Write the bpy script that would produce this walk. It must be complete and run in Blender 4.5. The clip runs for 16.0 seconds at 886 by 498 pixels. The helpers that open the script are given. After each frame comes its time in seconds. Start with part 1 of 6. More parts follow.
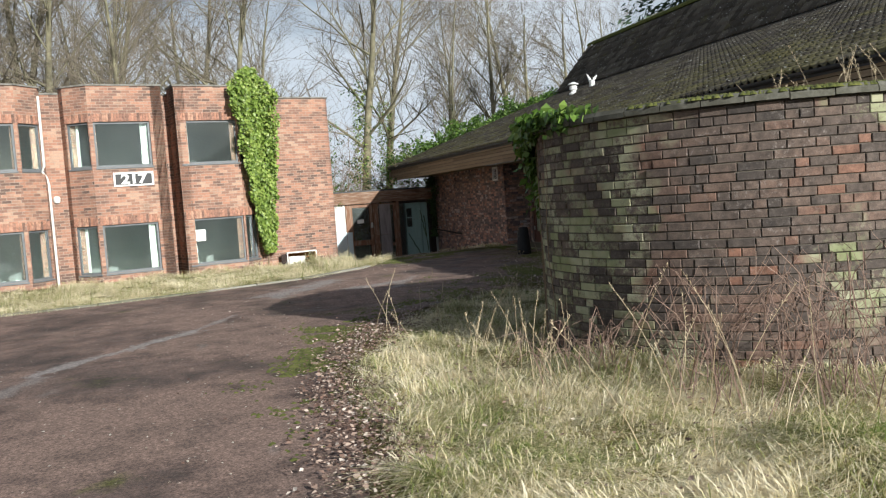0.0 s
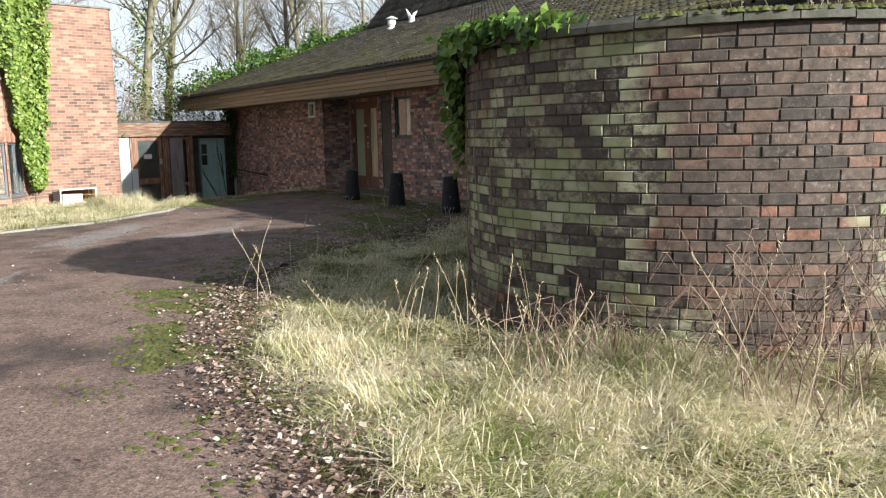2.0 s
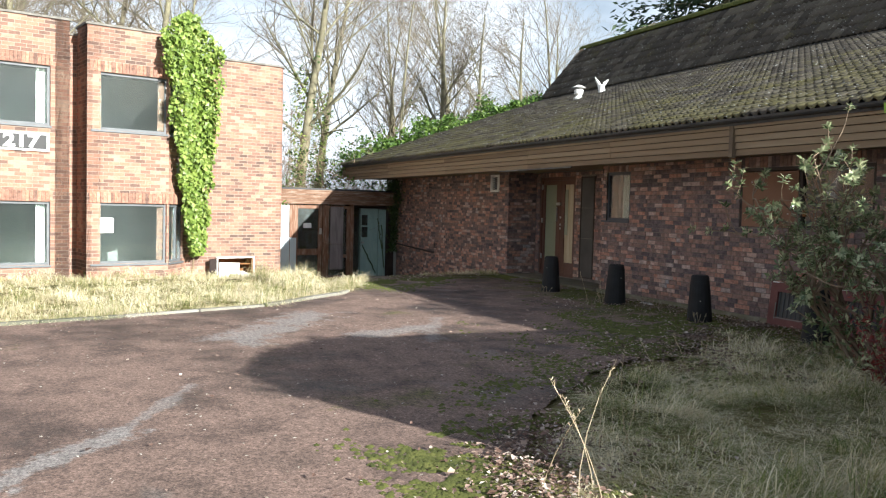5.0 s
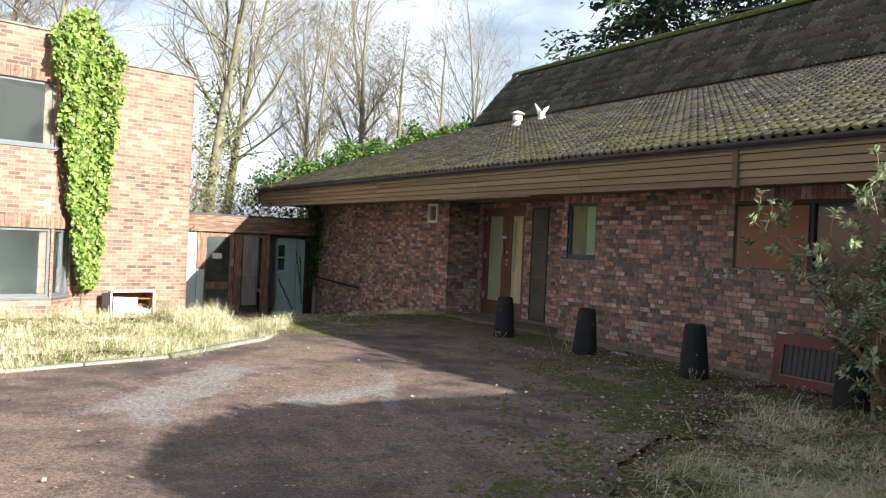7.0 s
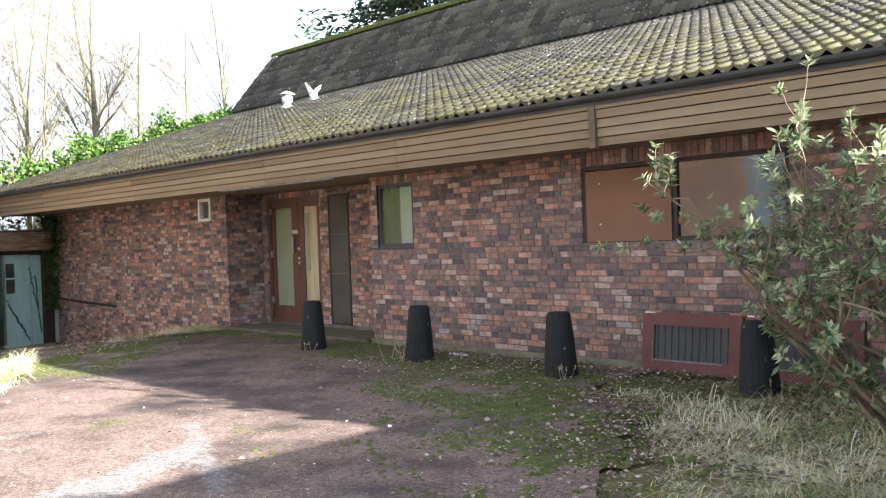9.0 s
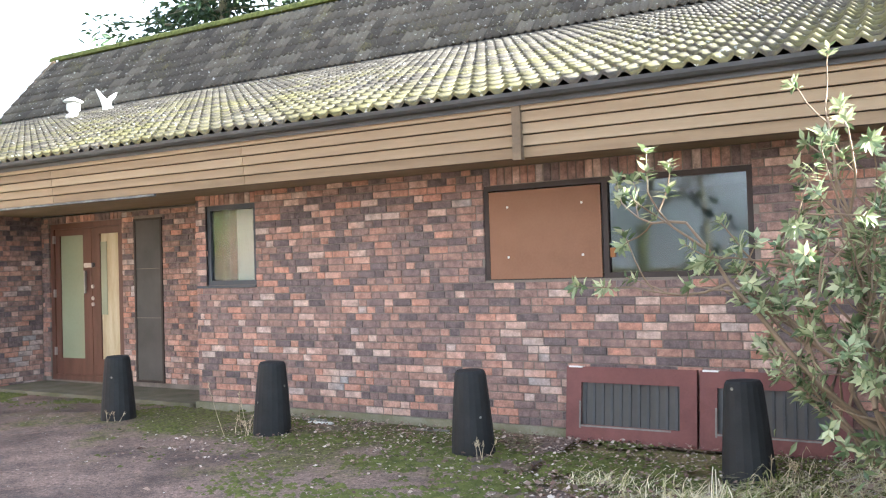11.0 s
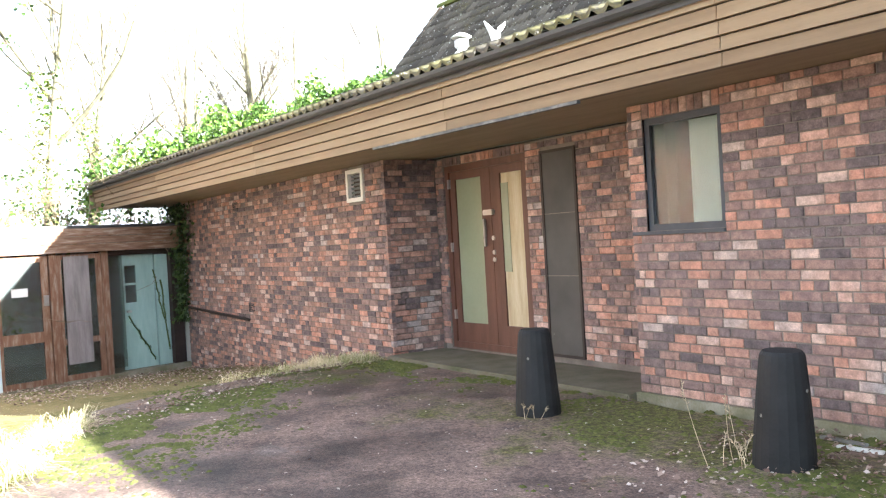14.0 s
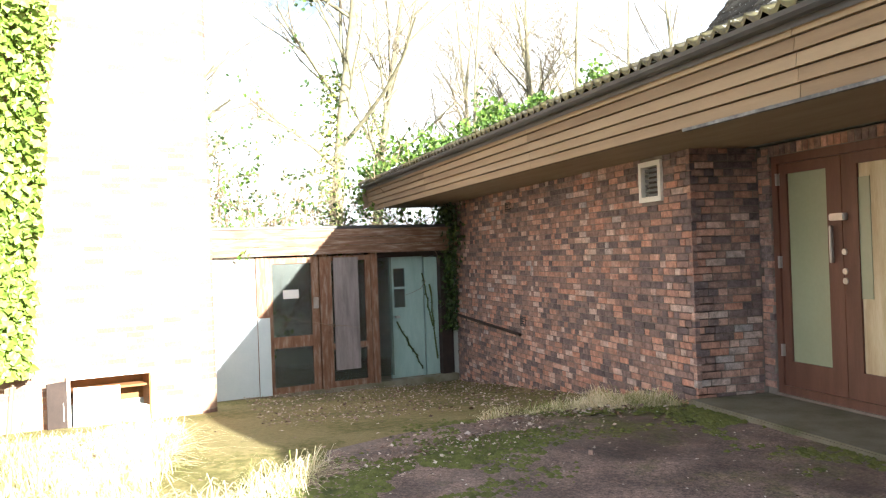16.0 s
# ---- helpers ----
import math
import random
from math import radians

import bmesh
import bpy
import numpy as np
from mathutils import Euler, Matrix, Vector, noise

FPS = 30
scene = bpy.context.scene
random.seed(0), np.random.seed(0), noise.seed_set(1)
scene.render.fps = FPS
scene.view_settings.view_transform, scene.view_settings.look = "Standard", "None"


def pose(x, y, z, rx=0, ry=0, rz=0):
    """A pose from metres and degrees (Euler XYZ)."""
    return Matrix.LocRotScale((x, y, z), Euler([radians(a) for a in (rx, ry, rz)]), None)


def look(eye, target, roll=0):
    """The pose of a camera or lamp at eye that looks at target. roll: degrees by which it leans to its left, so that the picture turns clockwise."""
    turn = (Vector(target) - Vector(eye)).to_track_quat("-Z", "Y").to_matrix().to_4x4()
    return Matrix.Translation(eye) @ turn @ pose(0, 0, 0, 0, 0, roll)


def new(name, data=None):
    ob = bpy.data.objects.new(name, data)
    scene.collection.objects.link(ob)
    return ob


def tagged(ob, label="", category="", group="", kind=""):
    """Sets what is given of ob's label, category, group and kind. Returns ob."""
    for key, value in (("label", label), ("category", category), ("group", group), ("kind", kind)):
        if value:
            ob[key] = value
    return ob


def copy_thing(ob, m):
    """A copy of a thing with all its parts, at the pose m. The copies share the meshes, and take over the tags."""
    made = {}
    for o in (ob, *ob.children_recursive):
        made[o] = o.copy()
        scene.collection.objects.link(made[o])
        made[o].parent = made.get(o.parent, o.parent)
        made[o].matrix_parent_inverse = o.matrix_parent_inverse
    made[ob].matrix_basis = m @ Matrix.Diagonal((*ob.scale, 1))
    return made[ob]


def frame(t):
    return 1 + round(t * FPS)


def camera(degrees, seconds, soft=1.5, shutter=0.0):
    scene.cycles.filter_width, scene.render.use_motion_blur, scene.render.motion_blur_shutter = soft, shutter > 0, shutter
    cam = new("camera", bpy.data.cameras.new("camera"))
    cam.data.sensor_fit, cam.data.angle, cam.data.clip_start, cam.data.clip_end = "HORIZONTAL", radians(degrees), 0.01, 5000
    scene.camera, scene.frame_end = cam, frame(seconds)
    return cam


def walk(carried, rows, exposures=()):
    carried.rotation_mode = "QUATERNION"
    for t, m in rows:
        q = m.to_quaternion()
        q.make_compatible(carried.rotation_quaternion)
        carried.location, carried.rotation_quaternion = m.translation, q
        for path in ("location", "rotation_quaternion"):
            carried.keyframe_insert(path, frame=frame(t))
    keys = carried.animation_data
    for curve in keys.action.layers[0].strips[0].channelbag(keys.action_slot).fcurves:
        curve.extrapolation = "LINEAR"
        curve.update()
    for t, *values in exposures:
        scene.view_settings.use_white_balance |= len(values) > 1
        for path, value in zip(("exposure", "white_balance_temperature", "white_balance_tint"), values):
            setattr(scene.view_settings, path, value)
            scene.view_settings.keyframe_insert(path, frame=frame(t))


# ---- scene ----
cam = camera(55.5, 16.0, soft=1.2, shutter=0.0)

PATH = [
    (0, (18.546, -8.164, 1.479), (16.621, -7.634, 1.359), -4.12),
    (0.3, (18.216, -8.270, 1.450), (16.319, -7.654, 1.308), -1.03),
    (0.5, (17.997, -8.337, 1.438), (16.125, -7.649, 1.296), 1.39),
    (1, (17.473, -8.460, 1.448), (15.691, -7.576, 1.244), -0.54),
    (1.5, (16.880, -8.528, 1.469), (15.109, -7.621, 1.261), -2.33),
    (2, (16.283, -8.608, 1.424), (14.580, -7.595, 1.149), -1.26),
    (2.5, (15.685, -8.588, 1.382), (13.945, -7.646, 1.094), -1.17),
    (3, (15.189, -8.631, 1.411), (13.324, -7.938, 1.203), 1.85),
    (3.5, (14.622, -8.665, 1.426), (12.781, -7.911, 1.219), -1.49),
    (3.7, (14.384, -8.625, 1.437), (12.546, -7.864, 1.232), -0.17),
    (5.8, (12.174, -8.652, 1.497), (10.334, -7.870, 1.430), 1.38),
    (6, (11.963, -8.632, 1.500), (10.142, -7.809, 1.433), 1.00),
    (6.5, (11.448, -8.488, 1.525), (9.636, -7.642, 1.484), 1.30),
    (7, (10.893, -8.333, 1.471), (9.140, -7.371, 1.456), 2.59),
    (7.5, (10.364, -8.164, 1.434), (8.687, -7.075, 1.408), -0.92),
    (8, (9.835, -8.013, 1.431), (8.213, -6.842, 1.420), 1.14),
    (8.5, (9.340, -7.942, 1.457), (7.818, -6.646, 1.414), -1.07),
    (9, (8.766, -7.723, 1.422), (7.361, -6.300, 1.398), -2.00),
    (9.5, (8.242, -7.529, 1.436), (7.000, -5.962, 1.417), -1.18),
    (10, (7.791, -7.358, 1.422), (6.745, -5.655, 1.340), -3.67),
    (10.2, (7.561, -7.182, 1.457), (6.587, -5.435, 1.436), -2.90),
    (12.3, (5.832, -6.091, 1.402), (4.692, -4.449, 1.475), -1.68),
    (12.5, (5.668, -5.943, 1.429), (4.476, -4.337, 1.428), -3.31),
    (13, (5.264, -5.577, 1.469), (3.817, -4.196, 1.448), -2.30),
    (13.5, (4.810, -5.362, 1.429), (3.194, -4.184, 1.383), -0.97),
    (14, (4.384, -5.026, 1.367), (2.734, -3.896, 1.342), -3.31),
    (14.5, (3.984, -4.791, 1.419), (2.257, -3.782, 1.389), -1.53),
    (14.8, (3.611, -4.688, 1.479), (1.873, -3.699, 1.433), -0.93),
    (15, (3.513, -4.610, 1.453), (1.780, -3.613, 1.423), -1.38),
    (15.5, (3.059, -4.337, 1.396), (1.246, -3.493, 1.407), -2.63),
    (16, (2.690, -4.282, 1.453), (0.766, -3.738, 1.461), -2.04),
]
walk(cam, [(t, look(eye, target, roll)) for t, eye, target, roll in PATH],
     exposures=[(0.0, 0.6, 5950, 6), (1.0, 0.72, 5950, 6), (2.0, 1.1, 5950, 6), (3.5, 1.4, 5950, 6), (6.0, 1.4, 5950, 6), (7.0, 1.5, 6000, 6), (8.0, 1.9, 6000, 6),
                (9.0, 2.65, 5850, 6), (10.0, 3.35, 5750, 6), (12.5, 3.65, 5750, 6), (13.5, 3.65, 5800, 6), (14.5, 3.5, 5950, 6), (15.0, 3.4, 6000, 6), (15.5, 3.35, 6100, 6), (16.0, 2.9, 6250, 6)])

# ---- light ----
SUN_WAY = Vector((-2.5, -1.0, -1.0)).normalized()   # the way the light travels
world = bpy.data.worlds.new("sky")
scene.world = world
world.use_nodes = True
wn = world.node_tree
sky = wn.nodes.new("ShaderNodeTexSky")
sky.sky_type = "NISHITA"
sky.sun_disc = False
sky.sun_elevation = math.asin(-SUN_WAY.z)
sky.sun_rotation = math.atan2(-SUN_WAY.x, -SUN_WAY.y)
sky.air_density, sky.dust_density, sky.ozone_density = 1.0, 2.5, 1.0
# thin broken cloud over the blue
wco = wn.nodes.new("ShaderNodeTexCoord")
wmap = wn.nodes.new("ShaderNodeMapping")
wmap.inputs["Scale"].default_value = (1.0, 1.0, 2.6)
wnoise = wn.nodes.new("ShaderNodeTexNoise")
wnoise.inputs["Scale"].default_value = 2.6
wnoise.inputs["Detail"].default_value = 6
wramp = wn.nodes.new("ShaderNodeValToRGB")
wramp.color_ramp.elements[0].position, wramp.color_ramp.elements[1].position = 0.40, 0.62
wramp.color_ramp.elements[0].color = (0.10, 0.10, 0.10, 1)
wramp.color_ramp.elements[1].color = (0.95, 0.95, 0.95, 1)
wmix = wn.nodes.new("ShaderNodeMixRGB")
wmix.inputs[2].default_value = (11.0, 11.4, 12.0, 1)
wn.links.new(wco.outputs["Generated"], wmap.inputs[0])
wn.links.new(wmap.outputs[0], wnoise.inputs["Vector"])
wsep = wn.nodes.new("ShaderNodeSeparateXYZ")
wlow = wn.nodes.new("ShaderNodeMath")
wlow.operation = "MULTIPLY_ADD"
wlow.inputs[1].default_value, wlow.inputs[2].default_value = -0.34, 0.15
wsum = wn.nodes.new("ShaderNodeMath")
wn.links.new(wco.outputs["Generated"], wsep.inputs[0])
wn.links.new(wsep.outputs[2], wlow.inputs[0])
wn.links.new(wnoise.outputs[0], wsum.inputs[0])
wn.links.new(wlow.outputs[0], wsum.inputs[1])
wn.links.new(wsum.outputs[0], wramp.inputs[0])
wn.links.new(wramp.outputs[0], wmix.inputs[0])
wn.links.new(sky.outputs[0], wmix.inputs[1])
wn.links.new(wmix.outputs[0], wn.nodes["Background"].inputs[0])
wn.nodes["Background"].inputs[1].default_value = 0.044

sun = new("sun", bpy.data.lights.new("sun", "SUN"))
sun.data.energy = 5.0
sun.data.angle = radians(0.6)
sun.data.color = (1.0, 0.93, 0.82)
sun.matrix_world = look((0, 0, 30), Vector((0, 0, 30)) + SUN_WAY)


# ---- materials ----
def ramp_node(nt, stops, kind="LINEAR"):
    r = nt.nodes.new("ShaderNodeValToRGB")
    r.color_ramp.interpolation = kind
    el = r.color_ramp.elements
    while len(el) < len(stops):
        el.new(0.5)
    for e, (pos, col) in zip(el, stops):
        e.position, e.color = pos, (*col, 1)
    return r


def noise_node(nt, vec, scale, detail=5.0, rough=0.6):
    n = nt.nodes.new("ShaderNodeTexNoise")
    n.inputs["Scale"].default_value, n.inputs["Detail"].default_value = scale, detail
    n.inputs["Roughness"].default_value = rough
    nt.links.new(vec, n.inputs["Vector"])
    return n.outputs[0]


def math_node(nt, op, a, b):
    m = nt.nodes.new("ShaderNodeMath")
    m.operation = op
    for k, v in enumerate((a, b)):
        if isinstance(v, (int, float)):
            m.inputs[k].default_value = v
        else:
            nt.links.new(v, m.inputs[k])
    return m.outputs[0]


def mix_node(nt, fac, a, b, mode="MIX"):
    m = nt.nodes.new("ShaderNodeMixRGB")
    m.blend_type = mode
    for k, v in enumerate((fac, a, b)):
        if isinstance(v, (int, float)):
            m.inputs[k].default_value = v
        elif isinstance(v, tuple):
            m.inputs[k].default_value = (*v, 1)
        else:
            nt.links.new(v, m.inputs[k])
    return m.outputs[0]


def start_mat(name, rough=0.8, metal=0.0, spec=0.5):
    m = bpy.data.materials.new(name)
    m.use_nodes = True
    nt = m.node_tree
    b = nt.nodes["Principled BSDF"]
    b.inputs["Roughness"].default_value = rough
    b.inputs["Metallic"].default_value = metal
    b.inputs["Specular IOR Level"].default_value = spec
    geo = nt.nodes.new("ShaderNodeNewGeometry")
    return m, nt, b, geo.outputs["Position"], geo


def bump_to(nt, b, height, strength, dist=0.01):
    n = nt.nodes.new("ShaderNodeBump")
    n.inputs["Strength"].default_value, n.inputs["Distance"].default_value = strength, dist
    nt.links.new(height, n.inputs["Height"])
    nt.links.new(n.outputs[0], b.inputs["Normal"])


def surf(name, cols, scale=4.0, fine=60.0, rough=0.8, metal=0.0, bump=0.2, rand="", spread=0.5, stretch=None, spec=0.4):
    """A weathered surface: colours by broad noise, fine grain over it, and a shade of its own for each piece."""
    m, nt, b, pos, geo = start_mat(name, rough, metal, spec)
    if stretch:
        mp = nt.nodes.new("ShaderNodeMapping")
        mp.inputs["Scale"].default_value = stretch
        nt.links.new(pos, mp.inputs[0])
        pos = mp.outputs[0]
    broad = noise_node(nt, pos, scale, 4)
    grain = noise_node(nt, pos, fine, 3)
    f = math_node(nt, "ADD", math_node(nt, "MULTIPLY", broad, 0.75), math_node(nt, "MULTIPLY", grain, 0.25))
    if rand:
        if rand == "object":
            r = nt.nodes.new("ShaderNodeObjectInfo").outputs["Random"]
        else:
            r = geo.outputs["Random Per Island"]
        f = math_node(nt, "ADD", math_node(nt, "MULTIPLY", f, 1 - spread), math_node(nt, "MULTIPLY", r, spread))
    n = len(cols)
    lo, hi = (0.3, 0.7) if not rand else (0.22, 0.78)
    r = ramp_node(nt, [(lo + (hi - lo) * k / max(1, n - 1), c) for k, c in enumerate(cols)])
    nt.links.new(f, r.inputs[0])
    nt.links.new(r.outputs[0], b.inputs["Base Color"])
    if bump:
        bump_to(nt, b, grain, bump, 0.006)
    return m


BRICKS = [(0.0, (0.092, 0.076, 0.080)), (0.22, (0.150, 0.118, 0.118)), (0.42, (0.235, 0.158, 0.142)), (0.60, (0.285, 0.182, 0.152)),
          (0.76, (0.42, 0.218, 0.162)), (0.88, (0.47, 0.35, 0.30)), (1.0, (0.29, 0.28, 0.285))]
ORANGE = [(0.0, (0.125, 0.085, 0.072)), (0.25, (0.21, 0.125, 0.097)), (0.5, (0.30, 0.165, 0.122)), (0.75, (0.375, 0.195, 0.135)), (1.0, (0.42, 0.28, 0.205))]
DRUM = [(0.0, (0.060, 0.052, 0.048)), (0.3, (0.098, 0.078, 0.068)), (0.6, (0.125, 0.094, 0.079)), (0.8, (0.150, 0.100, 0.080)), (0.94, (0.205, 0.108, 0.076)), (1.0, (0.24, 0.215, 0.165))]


def brick_piece(name, stops, rand, moss=0.0):
    m, nt, b, pos, geo = start_mat(name, 0.9, 0, 0.25)
    r = nt.nodes.new("ShaderNodeObjectInfo").outputs["Random"] if rand == "object" else geo.outputs["Random Per Island"]
    patch = noise_node(nt, pos, 0.9, 2)
    f = math_node(nt, "ADD", math_node(nt, "MULTIPLY", r, 0.85), math_node(nt, "MULTIPLY", math_node(nt, "SUBTRACT", patch, 0.36), 0.55))
    ramp = ramp_node(nt, stops)
    nt.links.new(f, ramp.inputs[0])
    grain = noise_node(nt, pos, 90, 4)
    blotch = noise_node(nt, pos, 13, 5, 0.7)
    col = mix_node(nt, 0.8, ramp.outputs[0], mix_node(nt, 1.0, ramp.outputs[0], ramp_link(nt, blotch, [(0.32, (0.42, 0.42, 0.43)), (0.68, (1.5, 1.45, 1.42))]), "MULTIPLY"))
    # lime bloom and soot left on some faces
    bloom = math_node(nt, "MULTIPLY", ramp_link(nt, noise_node(nt, pos, 31, 4, 0.7), [(0.55, (0, 0, 0)), (0.72, (1, 1, 1))]), ramp_link(nt, noise_node(nt, pos, 2.1, 2), [(0.45, (0, 0, 0)), (0.65, (0.5, 0.5, 0.5))]))
    col = mix_node(nt, bloom, col, (0.40, 0.36, 0.34))
    col = mix_node(nt, 0.5, col, ramp_link(nt, grain, [(0.3, (0.6, 0.6, 0.6)), (0.7, (1.3, 1.3, 1.3))]), "MULTIPLY")
    if moss:
        near = nt.nodes.new("ShaderNodeVectorMath")
        near.operation = "DISTANCE"
        near.inputs[1].default_value = (11.35, -5.0, 0.75)
        nt.links.new(pos, near.inputs[0])
        g = math_node(nt, "ADD", noise_node(nt, pos, 1.3, 4), ramp_link(nt, math_node(nt, "MULTIPLY", near.outputs["Value"], 0.5), [(0.25, (0.16, 0.16, 0.16)), (0.85, (0.0, 0.0, 0.0))]))
        # algae film: broad drifts, taken up more by some bricks, worn through in flecks
        film = math_node(nt, "ADD", math_node(nt, "MULTIPLY", r, 0.30), math_node(nt, "MULTIPLY", noise_node(nt, pos, 19, 6, 0.78), 0.70))
        sel = math_node(nt, "MULTIPLY", ramp_link(nt, g, [(0.50, (0, 0, 0)), (0.62, (1, 1, 1))]), ramp_link(nt, film, [(0.43, (0.0, 0.0, 0.0)), (0.56, (1, 1, 1))]))
        green = ramp_link(nt, noise_node(nt, pos, 3.0, 3), [(0.35, (0.22, 0.25, 0.125)), (0.65, (0.40, 0.40, 0.28))])
        col = mix_node(nt, math_node(nt, "MULTIPLY", sel, moss), col, green)
    nt.links.new(col, b.inputs["Base Color"])
    bump_to(nt, b, grain, 0.35, 0.004)
    return m


def ramp_link(nt, value, stops):
    r = ramp_node(nt, stops)
    nt.links.new(value, r.inputs[0])
    return r.outputs[0]


def brick_sheet(name, stops, width=0.225, row=0.0765):
    """Brickwork that stays far off, laid by the wall's own measure in metres."""
    m, nt, b, pos, geo = start_mat(name, 0.9, 0, 0.25)
    uv = nt.nodes.new("ShaderNodeUVMap")
    t = nt.nodes.new("ShaderNodeTexBrick")
    t.inputs["Scale"].default_value = 1.0
    t.inputs["Mortar Size"].default_value = 0.006
    t.inputs["Mortar Smooth"].default_value = 0.1
    t.inputs["Brick Width"].default_value, t.inputs["Row Height"].default_value = width, row
    t.inputs["Color1"].default_value, t.inputs["Color2"].default_value = (0, 0, 0, 1), (1, 1, 1, 1)
    nt.links.new(uv.outputs[0], t.inputs["Vector"])
    patch = noise_node(nt, pos, 0.8, 3)
    f = math_node(nt, "ADD", math_node(nt, "MULTIPLY", t.outputs["Color"], 0.85), math_node(nt, "MULTIPLY", math_node(nt, "SUBTRACT", patch, 0.44), 1.5))
    col = ramp_link(nt, f, stops)
    grain = noise_node(nt, pos, 45, 4)
    col = mix_node(nt, 0.6, col, ramp_link(nt, grain, [(0.3, (0.6, 0.6, 0.6)), (0.7, (1.3, 1.3, 1.3))]), "MULTIPLY")
    streak = noise_node(nt, pos, 2.2, 4)
    col = mix_node(nt, ramp_link(nt, streak, [(0.5, (0, 0, 0)), (0.72, (0.55, 0.55, 0.55))]), col, (0.13, 0.09, 0.075))
    col = mix_node(nt, t.outputs["Fac"], col, (0.33, 0.26, 0.21))
    nt.links.new(col, b.inputs["Base Color"])
    bump_to(nt, b, math_node(nt, "SUBTRACT", grain, math_node(nt, "MULTIPLY", t.outputs["Fac"], 0.9)), 0.5, 0.008)
    return m


def glass_mat(name, tint=(0.75, 0.85, 0.82), rough=0.03, dust=0.0):
    m, nt, b, pos, geo = start_mat(name, rough)
    b.inputs["Transmission Weight"].default_value = 1.0
    b.inputs["Base Color"].default_value = (*tint, 1)
    b.inputs["IOR"].default_value = 1.45
    wav = noise_node(nt, pos, 1.5, 2)
    bump_to(nt, b, wav, 0.05, 0.02)
    if dust:
        # a film of grime on the pane
        g = nt.nodes.new("ShaderNodeBsdfDiffuse")
        nt.links.new(ramp_link(nt, noise_node(nt, pos, 3.0, 5), [(0.3, (0.30, 0.34, 0.34)), (0.7, (0.46, 0.50, 0.49))]), g.inputs[0])
        mx = nt.nodes.new("ShaderNodeMixShader")
        nt.links.new(ramp_link(nt, noise_node(nt, pos, 0.9, 4), [(0.35, (dust * 0.7,) * 3), (0.65, (dust * 1.3,) * 3)]), mx.inputs[0])
        nt.links.new(b.outputs[0], mx.inputs[1])
        nt.links.new(g.outputs[0], mx.inputs[2])
        nt.links.new(mx.outputs[0], nt.nodes["Material Output"].inputs[0])
    return m


def ground_mat():
    m, nt, b, pos, geo = start_mat("turf_and_soil", 0.95, 0, 0.15)
    a = noise_node(nt, pos, 0.6, 5)
    c = noise_node(nt, pos, 14, 5)
    d = noise_node(nt, pos, 120, 2)
    col = ramp_link(nt, math_node(nt, "ADD", math_node(nt, "MULTIPLY", a, 0.55), math_node(nt, "MULTIPLY", c, 0.45)),
                    [(0.30, (0.055, 0.06, 0.02)), (0.45, (0.13, 0.12, 0.045)), (0.58, (0.23, 0.19, 0.09)), (0.72, (0.10, 0.12, 0.035))])
    col = mix_node(nt, 0.5, col, ramp_link(nt, d, [(0.35, (0.5, 0.5, 0.5)), (0.65, (1.4, 1.35, 1.3))]), "MULTIPLY")
    nt.links.new(col, b.inputs["Base Color"])
    bump_to(nt, b, c, 0.6, 0.03)
    return m


